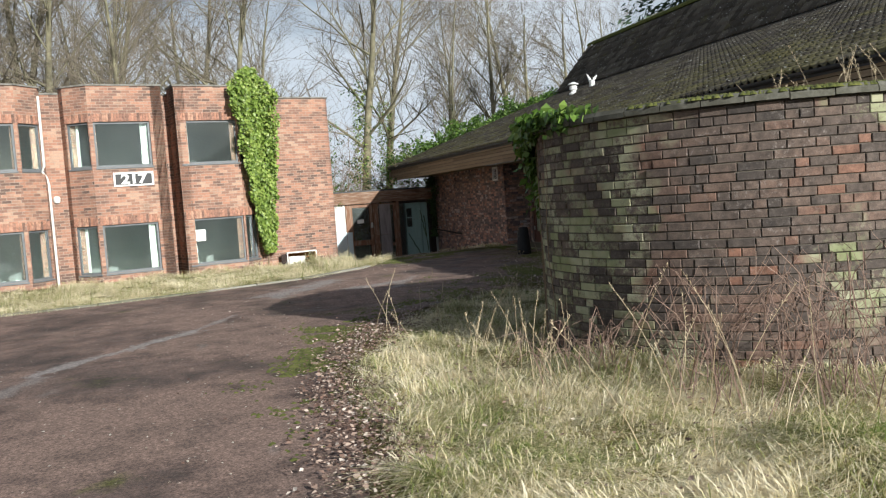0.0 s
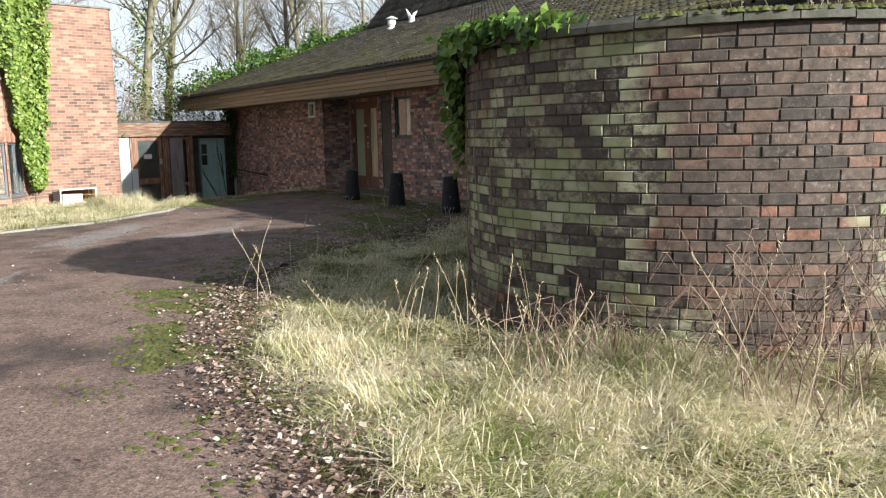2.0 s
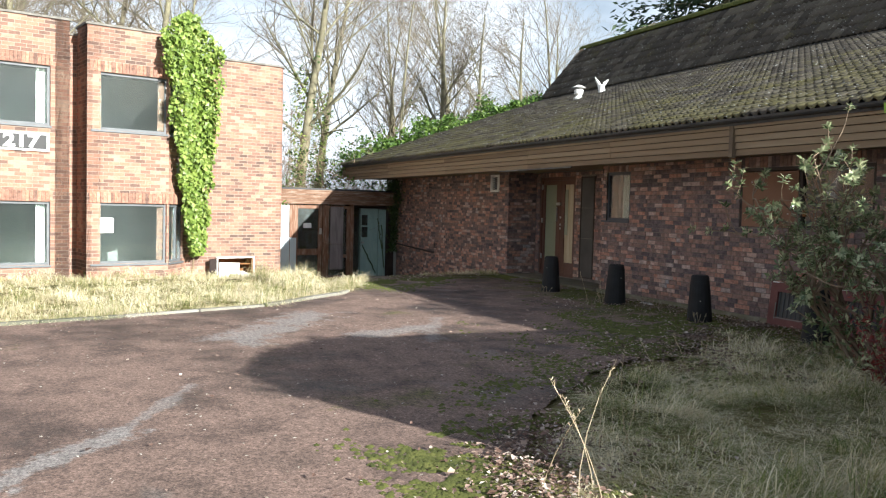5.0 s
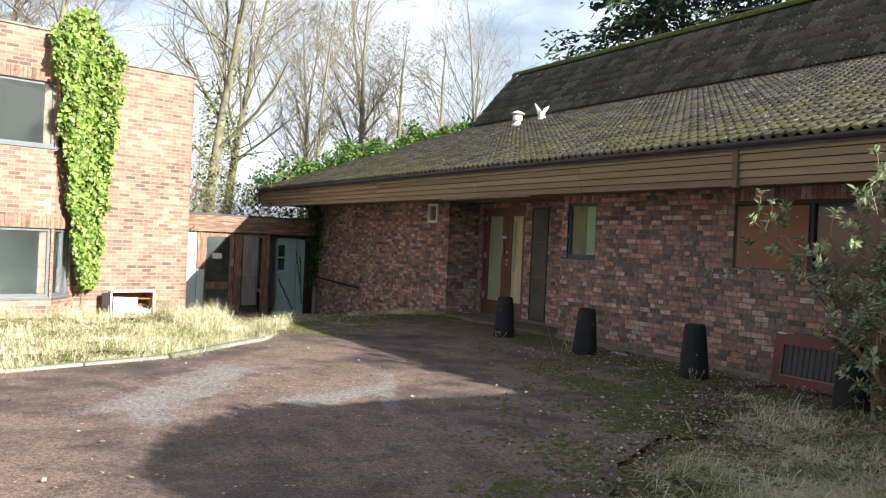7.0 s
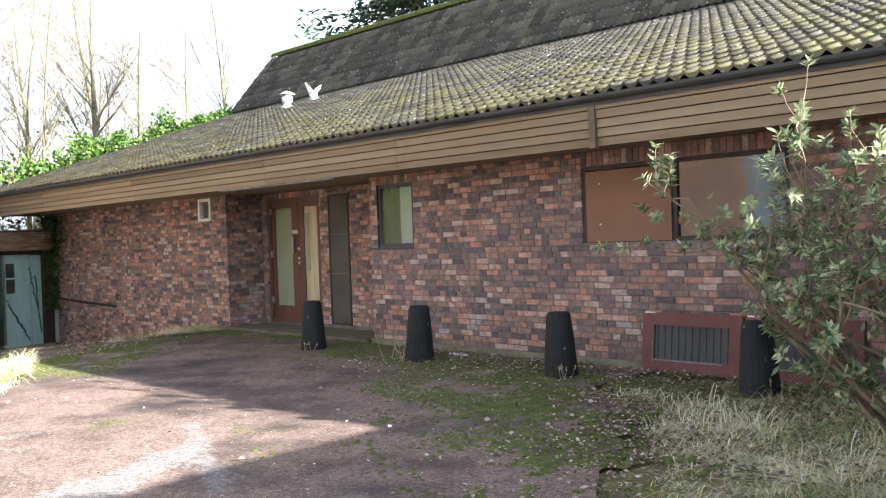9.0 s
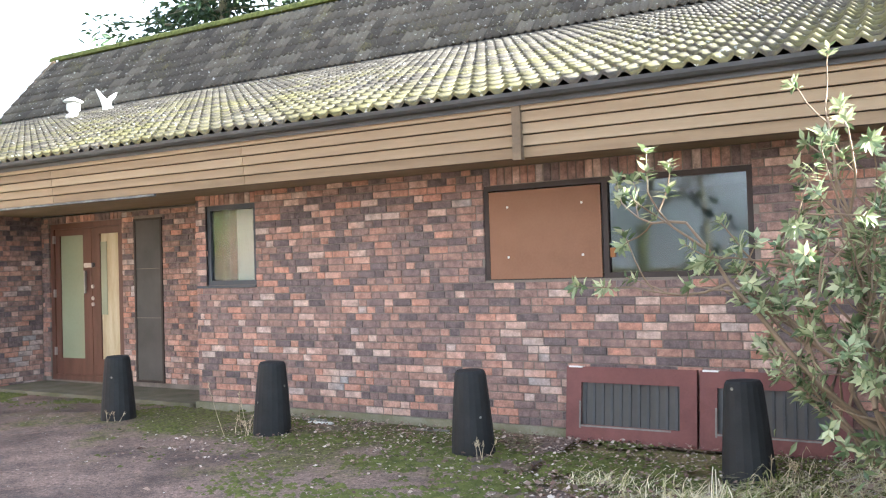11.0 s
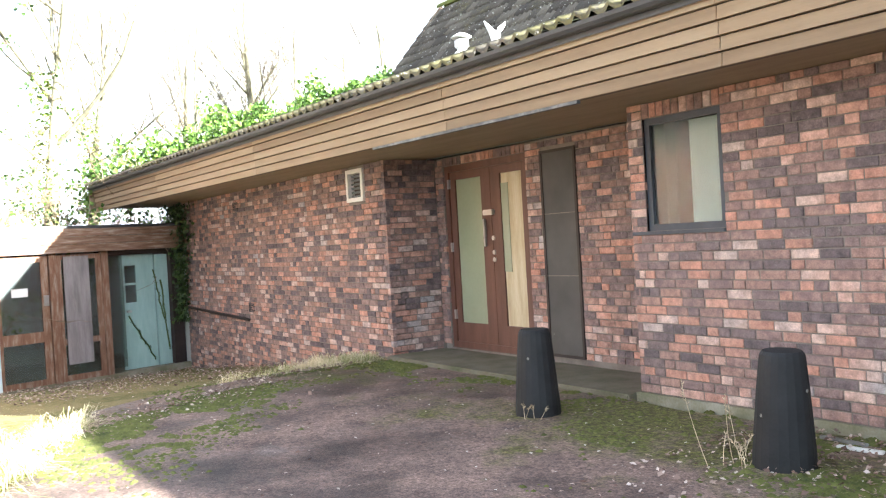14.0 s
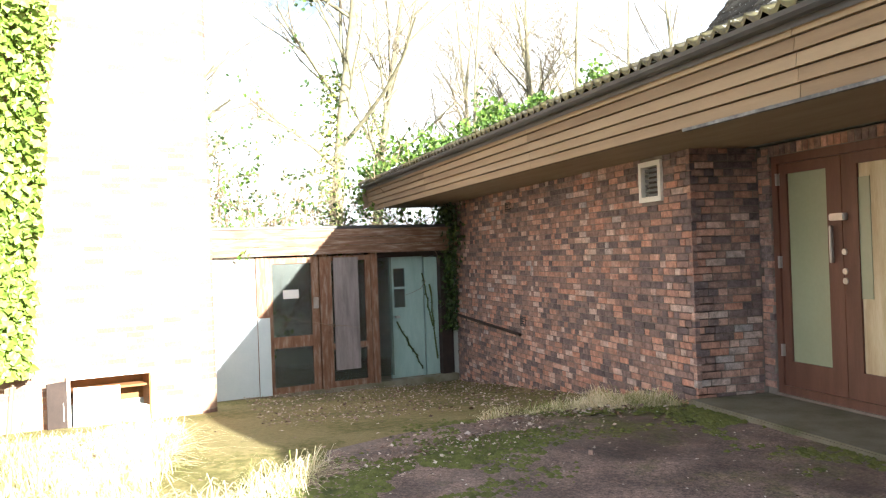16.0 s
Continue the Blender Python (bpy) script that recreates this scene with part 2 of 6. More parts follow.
def asphalt_mat():
    m, nt, b, pos, geo = start_mat("old_asphalt", 0.85, 0, 0.2)
    big = noise_node(nt, pos, 0.45, 6, 0.62)
    mid = noise_node(nt, pos, 2.3, 6, 0.65)
    agg = noise_node(nt, pos, 85, 3)
    col = ramp_link(nt, math_node(nt, "ADD", math_node(nt, "MULTIPLY", big, 0.6), math_node(nt, "MULTIPLY", mid, 0.4)),
                    [(0.36, (0.046, 0.039, 0.037)), (0.45, (0.120, 0.088, 0.077)), (0.55, (0.235, 0.168, 0.142)), (0.68, (0.110, 0.083, 0.072))])
    # worn pale patches where the top course has gone
    mp = nt.nodes.new("ShaderNodeMapping")
    mp.inputs["Rotation"].default_value = (0, 0, 0.5)
    mp.inputs["Scale"].default_value = (0.35, 1.1, 1.0)
    nt.links.new(pos, mp.inputs[0])
    worn = noise_node(nt, mp.outputs[0], 0.9, 5, 0.55)
    col = mix_node(nt, ramp_link(nt, worn, [(0.66, (0, 0, 0)), (0.71, (0.5, 0.5, 0.5))]), col, (0.20, 0.185, 0.178))
    # wear along old joints: start, end, half width, how strongly it shows
    ragged = math_node(nt, "ADD", math_node(nt, "MULTIPLY", noise_node(nt, pos, 2.2, 4), 0.55), math_node(nt, "MULTIPLY", noise_node(nt, pos, 11, 5, 0.7), 0.45))
    for ax, ay, bx, by, wide, much in ((9.4, -10.0, 7.35, -8.5, 0.15, 0.85), (7.35, -8.5, 6.0, -7.9, 0.09, 0.6), (3.75, -7.2, 1.9, -5.9, 0.42, 0.75),
                                       (3.75, -5.75, 3.4, -4.95, 0.30, 0.7), (4.4, -5.2, 2.6, -4.4, 0.12, 0.5), (12.4, -10.6, 9.6, -9.9, 0.14, 0.5)):
        off = nt.nodes.new("ShaderNodeVectorMath")
        off.operation = "SUBTRACT"
        off.inputs[1].default_value = ((ax + bx) / 2, (ay + by) / 2, 0)
        nt.links.new(pos, off.inputs[0])
        rot = nt.nodes.new("ShaderNodeVectorRotate")
        rot.rotation_type = "Z_AXIS"
        rot.inputs["Angle"].default_value = -math.atan2(by - ay, bx - ax)
        nt.links.new(off.outputs[0], rot.inputs["Vector"])
        cut = nt.nodes.new("ShaderNodeSeparateXYZ")
        nt.links.new(rot.outputs[0], cut.inputs[0])
        half = math.hypot(bx - ax, by - ay) / 2
        across = math_node(nt, "DIVIDE", math_node(nt, "ABSOLUTE", cut.outputs[1], 0), wide)
        along = math_node(nt, "DIVIDE", math_node(nt, "SUBTRACT", math_node(nt, "ABSOLUTE", cut.outputs[0], 0), half), wide)
        far = math_node(nt, "MAXIMUM", across, along)
        mask = math_node(nt, "SUBTRACT", ragged, math_node(nt, "MULTIPLY", math_node(nt, "MAXIMUM", far, 0.0), 0.16))
        col = mix_node(nt, ramp_link(nt, mask, [(0.36, (0, 0, 0)), (0.44, (much, much, much))]), col, (0.27, 0.255, 0.25))
    # moss along damp stretches
    mo = noise_node(nt, pos, 0.55, 7, 0.7)
    sep = nt.nodes.new("ShaderNodeSeparateXYZ")
    nt.links.new(pos, sep.inputs[0])
    near_wall = ramp_link(nt, math_node(nt, "ADD", math_node(nt, "MULTIPLY", sep.outputs[1], 0.25), 1.0), [(0.25, (0, 0, 0)), (0.72, (0.14, 0.14, 0.14))])
    mf = ramp_link(nt, math_node(nt, "ADD", mo, near_wall), [(0.60, (0, 0, 0)), (0.70, (0.8, 0.8, 0.8))])
    col = mix_node(nt, mf, col, ramp_link(nt, noise_node(nt, pos, 22, 4), [(0.35, (0.035, 0.04, 0.012)), (0.65, (0.13, 0.15, 0.025))]))
    chips = noise_node(nt, pos, 26, 2, 0.8)
    col = mix_node(nt, 0.75, col, ramp_link(nt, agg, [(0.32, (0.35, 0.35, 0.35)), (0.68, (1.65, 1.6, 1.55))]), "MULTIPLY")
    col = mix_node(nt, 0.6, col, ramp_link(nt, chips, [(0.35, (0.5, 0.5, 0.5)), (0.65, (1.45, 1.42, 1.4))]), "MULTIPLY")
    nt.links.new(col, b.inputs["Base Color"])
    wet = ramp_link(nt, big, [(0.42, (0.55, 0.55, 0.55)), (0.52, (0.9, 0.9, 0.9))])
    nt.links.new(wet, b.inputs["Roughness"])
    bump_to(nt, b, math_node(nt, "ADD", agg, math_node(nt, "MULTIPLY", mid, 1.5)), 0.45, 0.008)
    return m


def tile_mat(name, rand):
    m, nt, b, pos, geo = start_mat(name, 0.9, 0, 0.3)
    r = nt.nodes.new("ShaderNodeObjectInfo").outputs["Random"] if rand == "object" else geo.outputs["Random Per Island"]
    a = noise_node(nt, pos, 1.3, 5)
    g = noise_node(nt, pos, 35, 4)
    base = ramp_link(nt, math_node(nt, "ADD", math_node(nt, "MULTIPLY", r, 0.5), math_node(nt, "MULTIPLY", g, 0.5)),
                     [(0.25, (0.055, 0.047, 0.040)), (0.55, (0.092, 0.080, 0.066)), (0.8, (0.145, 0.128, 0.102))])
    sep = nt.nodes.new("ShaderNodeSeparateXYZ")
    nt.links.new(pos, sep.inputs[0])
    low = ramp_link(nt, math_node(nt, "MULTIPLY", sep.outputs[1], 0.1), [(0.0, (0.13, 0.13, 0.13)), (0.6, (0.0, 0.0, 0.0))])
    moss = ramp_link(nt, math_node(nt, "ADD", math_node(nt, "ADD", math_node(nt, "MULTIPLY", a, 0.6), math_node(nt, "MULTIPLY", g, 0.4)), low), [(0.56, (0, 0, 0)), (0.70, (0.7, 0.7, 0.7))])
    col = mix_node(nt, moss, base, (0.16, 0.145, 0.055))
    lich = noise_node(nt, pos, 16, 2)
    col = mix_node(nt, ramp_link(nt, lich, [(0.66, (0, 0, 0)), (0.69, (0.8, 0.8, 0.8))]), col, (0.46, 0.46, 0.42))
    nt.links.new(col, b.inputs["Base Color"])
    bump_to(nt, b, g, 0.5, 0.01)
    return m


M_MAIN_OB, M_MAIN = brick_piece("shaded_brick", BRICKS, "object"), brick_piece("shaded_brick_rest", BRICKS, "island")
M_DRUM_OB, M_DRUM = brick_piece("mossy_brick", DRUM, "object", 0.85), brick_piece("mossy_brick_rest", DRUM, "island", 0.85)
M_ORANGE = brick_sheet("orange_brickwork", ORANGE)
M_BACK = brick_sheet("plain_brickwork", BRICKS)
M_SOLDIER = brick_piece("soldier_brick", ORANGE, "island")
M_MORTAR = surf("lime_mortar", [(0.10, 0.085, 0.075), (0.17, 0.145, 0.125), (0.22, 0.19, 0.165)], 3, 80, 0.95)
M_DMORTAR = surf("dark_mortar", [(0.055, 0.048, 0.040), (0.10, 0.086, 0.070), (0.15, 0.135, 0.10)], 2, 80, 0.95)
M_GROUND, M_ASPHALT = ground_mat(), asphalt_mat()
M_TILE_OB, M_TILE = tile_mat("concrete_tile", "object"), tile_mat("concrete_tile_rest", "island")
M_FASCIA = surf("weathered_board", [(0.150, 0.100, 0.057), (0.235, 0.165, 0.098), (0.30, 0.225, 0.142)], 1.6, 40, 0.75, 0, 0.25, "object", 0.35, (0.6, 3, 9))
M_SOFFIT = surf("painted_soffit", [(0.20, 0.145, 0.095), (0.29, 0.22, 0.15)], 2, 40, 0.8, stretch=(0.5, 3, 3))
M_GUTTER = surf("grey_gutter", [(0.035, 0.037, 0.04), (0.075, 0.075, 0.078)], 3, 50, 0.6)
M_LEAD = surf("flaking_lead", [(0.035, 0.037, 0.04), (0.09, 0.09, 0.09), (0.26, 0.25, 0.24)], 6, 60, 0.7)
M_GLASS = glass_mat("window_glass", (0.55, 0.62, 0.60), dust=0.012)
M_GRIMY = glass_mat("grimy_glass", (0.62, 0.72, 0.70), 0.03, 0.045)
M_DUSTY = glass_mat("dusty_glass", (0.62, 0.72, 0.68), 0.12, 0.08)
M_ALU = surf("grey_frame", [(0.09, 0.10, 0.11), (0.15, 0.16, 0.17)], 5, 80, 0.55)
M_BLUEFR = surf("slate_blue_frame", [(0.025, 0.032, 0.045), (0.05, 0.06, 0.075)], 5, 80, 0.5)
M_DARKFR = surf("dark_stained_frame", [(0.018, 0.013, 0.012), (0.045, 0.03, 0.026)], 4, 60, 0.6)
M_BROWN = surf("red_brown_paint", [(0.075, 0.034, 0.024), (0.135, 0.062, 0.043)], 3, 50, 0.55, 0, 0.15, stretch=(4, 4, 0.6))
M_MAROON = surf("maroon_frame", [(0.10, 0.033, 0.03), (0.17, 0.062, 0.055)], 5, 60, 0.65)
M_BOARD = surf("painted_chipboard", [(0.17, 0.085, 0.05), (0.215, 0.11, 0.066), (0.24, 0.13, 0.08)], 1.2, 50, 0.8)
M_PLY = surf("bare_plywood", [(0.33, 0.25, 0.15), (0.46, 0.38, 0.25), (0.55, 0.48, 0.35)], 2.5, 25, 0.8, stretch=(4, 4, 0.5))
M_GREYPLY = surf("weathered_ply", [(0.15, 0.13, 0.13), (0.23, 0.20, 0.20), (0.29, 0.26, 0.26)], 3, 30, 0.85, stretch=(4, 4, 0.6))
M_WHITE = surf("old_white_paint", [(0.60, 0.59, 0.55), (0.78, 0.77, 0.74)], 4, 40, 0.6)
M_MINT = surf("pale_green_paint", [(0.27, 0.40, 0.38), (0.38, 0.52, 0.49)], 2.5, 40, 0.65, stretch=(3, 3, 0.8))
M_PANEL = surf("pale_blue_panel", [(0.50, 0.60, 0.66), (0.62, 0.70, 0.75)], 2, 30, 0.6)
M_PEEL = surf("peeling_brown_timber", [(0.12, 0.055, 0.032), (0.20, 0.105, 0.065), (0.33, 0.27, 0.22)], 7, 60, 0.8, stretch=(3, 3, 0.5))
M_PEELH = surf("peeling_board", [(0.10, 0.052, 0.033), (0.19, 0.11, 0.07), (0.36, 0.30, 0.25)], 5, 60, 0.8, stretch=(0.6, 0.6, 6))
M_GREYPANEL = surf("dark_mesh_panel", [(0.045, 0.043, 0.040), (0.085, 0.08, 0.074)], 2, 200, 0.7)
M_FROST = surf("obscured_pane", [(0.22, 0.24, 0.16), (0.28, 0.30, 0.21)], 1.0, 30, 0.35)
M_BLACK = surf("black_bollard_paint", [(0.006, 0.006, 0.007), (0.016, 0.017, 0.018)], 6, 70, 0.75)
M_CONC = surf("mossy_concrete", [(0.10, 0.10, 0.045), (0.19, 0.175, 0.12), (0.28, 0.27, 0.22)], 3.5, 60, 0.9)
M_SLAB = surf("damp_mossy_slab", [(0.07, 0.075, 0.035), (0.125, 0.112, 0.078), (0.17, 0.155, 0.12)], 3.0, 60, 0.85)
M_COPING = surf("lichened_coping", [(0.09, 0.085, 0.075), (0.19, 0.18, 0.16), (0.30, 0.29, 0.27)], 5, 60, 0.9)
M_MOSS = surf("moss", [(0.034, 0.042, 0.010), (0.095, 0.105, 0.022), (0.17, 0.17, 0.045)], 9, 90, 1.0, 0, 0.6)
M_KERB = surf("kerb_concrete", [(0.09, 0.095, 0.06), (0.19, 0.18, 0.145), (0.30, 0.29, 0.26)], 4, 60, 0.9, 0, 0.3, "object", 0.4)
M_METAL = surf("dull_steel", [(0.35, 0.35, 0.34), (0.55, 0.54, 0.52)], 5, 60, 0.4, 0.8)
M_ZINC = surf("white_cowl_metal", [(0.60, 0.60, 0.58), (0.80, 0.80, 0.78)], 5, 60, 0.5)
M_ROOM = surf("dim_room_plaster", [(0.28, 0.30, 0.29), (0.36, 0.38, 0.36)], 1, 20, 0.9)
M_CURTAIN = surf("net_curtain", [(0.70, 0.70, 0.66), (0.82, 0.82, 0.78)], 3, 40, 0.9, stretch=(8, 8, 0.4))
M_SIGNW = surf("sign_white", [(0.72, 0.72, 0.70), (0.82, 0.82, 0.80)], 4, 40, 0.5)
M_SIGNK = surf("sign_black", [(0.012, 0.012, 0.014), (0.02, 0.02, 0.022)], 4, 40, 0.5)
M_CARPET = surf("box_chipboard", [(0.19, 0.080, 0.028), (0.28, 0.125, 0.045)], 4, 50, 0.8)
M_BARK = surf("grey_green_bark", [(0.085, 0.078, 0.052), (0.19, 0.175, 0.115), (0.33, 0.31, 0.20)], 2.5, 30, 0.95, 0, 0.5)
M_TWIG = surf("bare_twig", [(0.12, 0.10, 0.076), (0.25, 0.212, 0.16)], 3, 30, 0.95)
M_STEM = surf("pale_stem", [(0.16, 0.115, 0.075), (0.26, 0.19, 0.13)], 3, 30, 0.85)
M_BRAMBLE = surf("bramble_cane", [(0.13, 0.075, 0.062), (0.30, 0.215, 0.165)], 3, 30, 0.85)


def leaf_mat(name, stops, rough=0.45, trans=0.25, tuft=0.4, scale=2.0):
    m, nt, b, pos, geo = start_mat(name, rough, 0, 0.5)
    r = geo.outputs["Random Per Island"]
    n = noise_node(nt, pos, scale, 4)
    col = ramp_link(nt, math_node(nt, "ADD", math_node(nt, "MULTIPLY", r, 1 - tuft), math_node(nt, "MULTIPLY", n, tuft)), stops)
    nt.links.new(col, b.inputs["Base Color"])
    if trans:
        t = nt.nodes.new("ShaderNodeBsdfTranslucent")
        nt.links.new(col, t.inputs[0])
        mx = nt.nodes.new("ShaderNodeMixShader")
        mx.inputs[0].default_value = trans
        nt.links.new(b.outputs[0], mx.inputs[1])
        nt.links.new(t.outputs[0], mx.inputs[2])
        nt.links.new(mx.outputs[0], nt.nodes["Material Output"].inputs[0])
    return m


M_IVY = leaf_mat("ivy_leaf", [(0.15, (0.08, 0.135, 0.022)), (0.5, (0.20, 0.29, 0.052)), (0.85, (0.40, 0.48, 0.13))])
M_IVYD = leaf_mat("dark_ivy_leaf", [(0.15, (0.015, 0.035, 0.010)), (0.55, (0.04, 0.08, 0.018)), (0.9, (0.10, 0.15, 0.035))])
M_SHRUB = leaf_mat("shrub_leaf", [(0.2, (0.075, 0.115, 0.05)), (0.5, (0.26, 0.31, 0.16)), (0.8, (0.56, 0.58, 0.36))], 0.25)
M_NEEDLE = leaf_mat("conifer_spray", [(0.2, (0.012, 0.028, 0.012)), (0.6, (0.03, 0.06, 0.022)), (0.9, (0.06, 0.10, 0.035))], 0.6)
M_GRASS = leaf_mat("dry_grass", [(0.30, (0.15, 0.20, 0.04)), (0.40, (0.32, 0.33, 0.11)), (0.47, (0.66, 0.57, 0.35)), (0.64, (0.90, 0.82, 0.62))], 0.7, 0.3, 0.68, 1.3)
M_LITTER = leaf_mat("fallen_leaf", [(0.15, (0.055, 0.030, 0.022)), (0.42, (0.16, 0.095, 0.072)), (0.66, (0.38, 0.28, 0.225)), (0.86, (0.68, 0.61, 0.54))], 0.7, 0.1)
M_REDLEAF = leaf_mat("red_leaf", [(0.2, (0.09, 0.012, 0.014)), (0.6, (0.22, 0.03, 0.028)), (0.9, (0.36, 0.08, 0.05))], 0.5, 0.2)
M_PALE = leaf_mat("pale_leaf", [(0.2, (0.30, 0.25, 0.19)), (0.8, (0.66, 0.62, 0.55))], 0.8, 0.1)
M_DCOPING = surf("dark_coping", [(0.045, 0.045, 0.030), (0.085, 0.082, 0.065), (0.15, 0.145, 0.125)], 7, 60, 0.95)
M_STALK = leaf_mat("dry_stalk", [(0.2, (0.34, 0.26, 0.16)), (0.8, (0.58, 0.48, 0.33))], 0.8, 0.1)
M_IVYM = leaf_mat("verge_ivy_leaf", [(0.2, (0.030, 0.065, 0.012)), (0.5, (0.085, 0.16, 0.025)), (0.8, (0.20, 0.29, 0.06))], 0.45, 0.25, 0.6, 1.4)
M_STAIN = surf("stained_strip", [(0.10, 0.072, 0.048), (0.19, 0.14, 0.09)], 4, 50, 0.8)


# ---- building helpers ----
rng = random.Random(7)


def box(bm, x0, x1, y0, y1, z0, z1):
    vs = [bm.verts.new((x, y, z)) for z in (z0, z1) for x, y in ((x0, y0), (x1, y0), (x1, y1), (x0, y1))]
    for f in ((3, 2, 1, 0), (4, 5, 6, 7), (0, 1, 5, 4), (1, 2, 6, 5), (2, 3, 7, 6), (3, 0, 4, 7)):
        bm.faces.new([vs[k] for k in f])
    return vs


def lay_uv(bm):
    """Wall measure in metres: along the wall and up."""
    uv = bm.loops.layers.uv.verify()
    bm.normal_update()
    for f in bm.faces:
        n = f.normal
        for lp in f.loops:
            x, y, z = lp.vert.co
            if abs(n.z) > 0.7:
                lp[uv].uv = (x, y)
            elif abs(n.y) >= abs(n.x):
                lp[uv].uv = (x, z)
            else:
                lp[uv].uv = (y + 0.1, z)


def link_mesh(name, bm, material, parent=None, label="", smooth=False):
    me = bpy.data.meshes.new(name)
    bm.normal_update()
    bm.to_mesh(me)
    bm.free()
    me.materials.append(material)
    if smooth:
        me.polygons.foreach_set("use_smooth", [True] * len(me.polygons))
    ob = new(name, me)
    if parent:
        ob.parent = parent
    if label:
        ob["label"] = label
    return ob


def part(name, bm, material, parent, label="", smooth=False):
    return link_mesh(name, bm, material, parent, label, smooth)


def block(name, material, parent, x0, x1, y0, y1, z0, z1, label="", bevel=0.0):
    bm = bmesh.new()
    box(bm, x0, x1, y0, y1, z0, z1)
    if bevel:
        bmesh.ops.bevel(bm, geom=bm.edges[:], offset=bevel, segments=2, affect="EDGES")
    return part(name, bm, material, parent, label)


def thing(name, m, label, category, group="", kind=""):
    ob = new(name)
    ob.matrix_basis = m
    return tagged(ob, label, category, group, kind)


def pierced(bm, x0, x1, z0, z1, y0, y1, holes=()):
    """A wall of thickness y0 to y1 with rectangular openings (x0, x1, z0, z1) right through it."""
    xs = sorted({x0, x1, *(min(max(v, x0), x1) for h in holes for v in h[:2])})
    for a, b in zip(xs, xs[1:]):
        mid = (a + b) / 2
        cuts = sorted((h[2], h[3]) for h in holes if h[0] < mid < h[1])
        z = z0
        for c, d in cuts + [(z1, z1)]:
            if c > z + 1e-4:
                box(bm, a, b, y0, y1, z, c)
            z = max(z, d)
    bmesh.ops.remove_doubles(bm, verts=bm.verts[:], dist=0.0005)


class Heap:
    """Loose geometry that is joined into one mesh."""

    def __init__(self):
        self.v, self.f = [], []

    def add(self, verts, faces):
        k = len(self.v)
        self.v.extend(verts)
        self.f.extend([tuple(i + k for i in f) for f in faces])

    def mesh(self, name, material, smooth=False):
        me = bpy.data.meshes.new(name)
        me.from_pydata([tuple(v) for v in self.v], [], self.f)
        me.materials.append(material)
        if smooth:
            me.polygons.foreach_set("use_smooth", [True] * len(me.polygons))
        me.update()
        return me

    def tube(self, pts, radii, sides=5):
        k = len(self.v)
        n = len(pts)
        for i, (p, r) in enumerate(zip(pts, radii)):
            d = (pts[min(i + 1, n - 1)] - pts[max(i - 1, 0)]).normalized()
            a = d.cross(Vector((0, 0, 1)) if abs(d.z) < 0.9 else Vector((1, 0, 0))).normalized()
            b = d.cross(a)
            for s in range(sides):
                w = 2 * math.pi * s / sides
                self.v.append(p + a * (r * math.cos(w)) + b * (r * math.sin(w)))
        for i in range(n - 1):
            for s in range(sides):
                t = (s + 1) % sides
                self.f.append((k + i * sides + s, k + i * sides + t, k + (i + 1) * sides + t, k + (i + 1) * sides + s))

    def leaf(self, p, way, up, length, width):
        """A pointed leaf folded a little along its rib."""
        side = way.cross(up).normalized() * width * 0.5
        nrm = side.cross(way).normalized()
        mid = p + way * length * 0.45
        self.add([p, mid + side + nrm * width * 0.12, p + way * length, mid - side + nrm * width * 0.12, mid], [(0, 4, 1), (1, 4, 2), (2, 4, 3), (3, 4, 0)])


def rand_dir(r, flat=1.0):
    v = Vector((r.gauss(0, 1), r.gauss(0, 1), r.gauss(0, 1) * flat))
    return v.normalized() if v.length > 1e-6 else Vector((1, 0, 0))


def lerp(a, b, t):
    return a + (b - a) * t


# ---- ground ----
def land(x, y):
    """Height of the ground: level by the entrance, falling to the sunken court before the link."""
    z = -0.105 * max(0.0, -4.0 - x)
    return max(z, -0.78)


DRIVE_R = [(40, -9.0), (20, -7.9), (14.4, -7.5), (13.0, -7.3), (11.4, -7.25), (9.7, -6.75), (8.6, -6.3), (7.7, -5.7), (6.4, -4.4), (5.6, -3.0), (5.0, -1.9), (4.3, -1.5)]
DRIVE_L = [(-3.6, -3.45), (-2.2, -3.95), (-0.5, -4.9), (0.9, -6.4), (1.7, -8.3), (2.4, -10.2), (2.8, -12.2), (3.0, -16.0), (3.0, -40.0)]


def inside(x, y, poly):
    hit = False
    for (ax, ay), (bx, by) in zip(poly, poly[1:] + poly[:1]):
        if (ay > y) != (by > y) and x < (bx - ax) * (y - ay) / (by - ay) + ax:
            hit = not hit
    return hit


DRIVE = DRIVE_R + [(4.2, -0.12), (-0.3, -0.12), (-0.3, 0.5), (-4.05, 0.5), (-4.1, -0.3), (-4.4, -0.9), (-4.5, -1.6), (-4.2, -2.4)] + DRIVE_L + [(40, -40)]


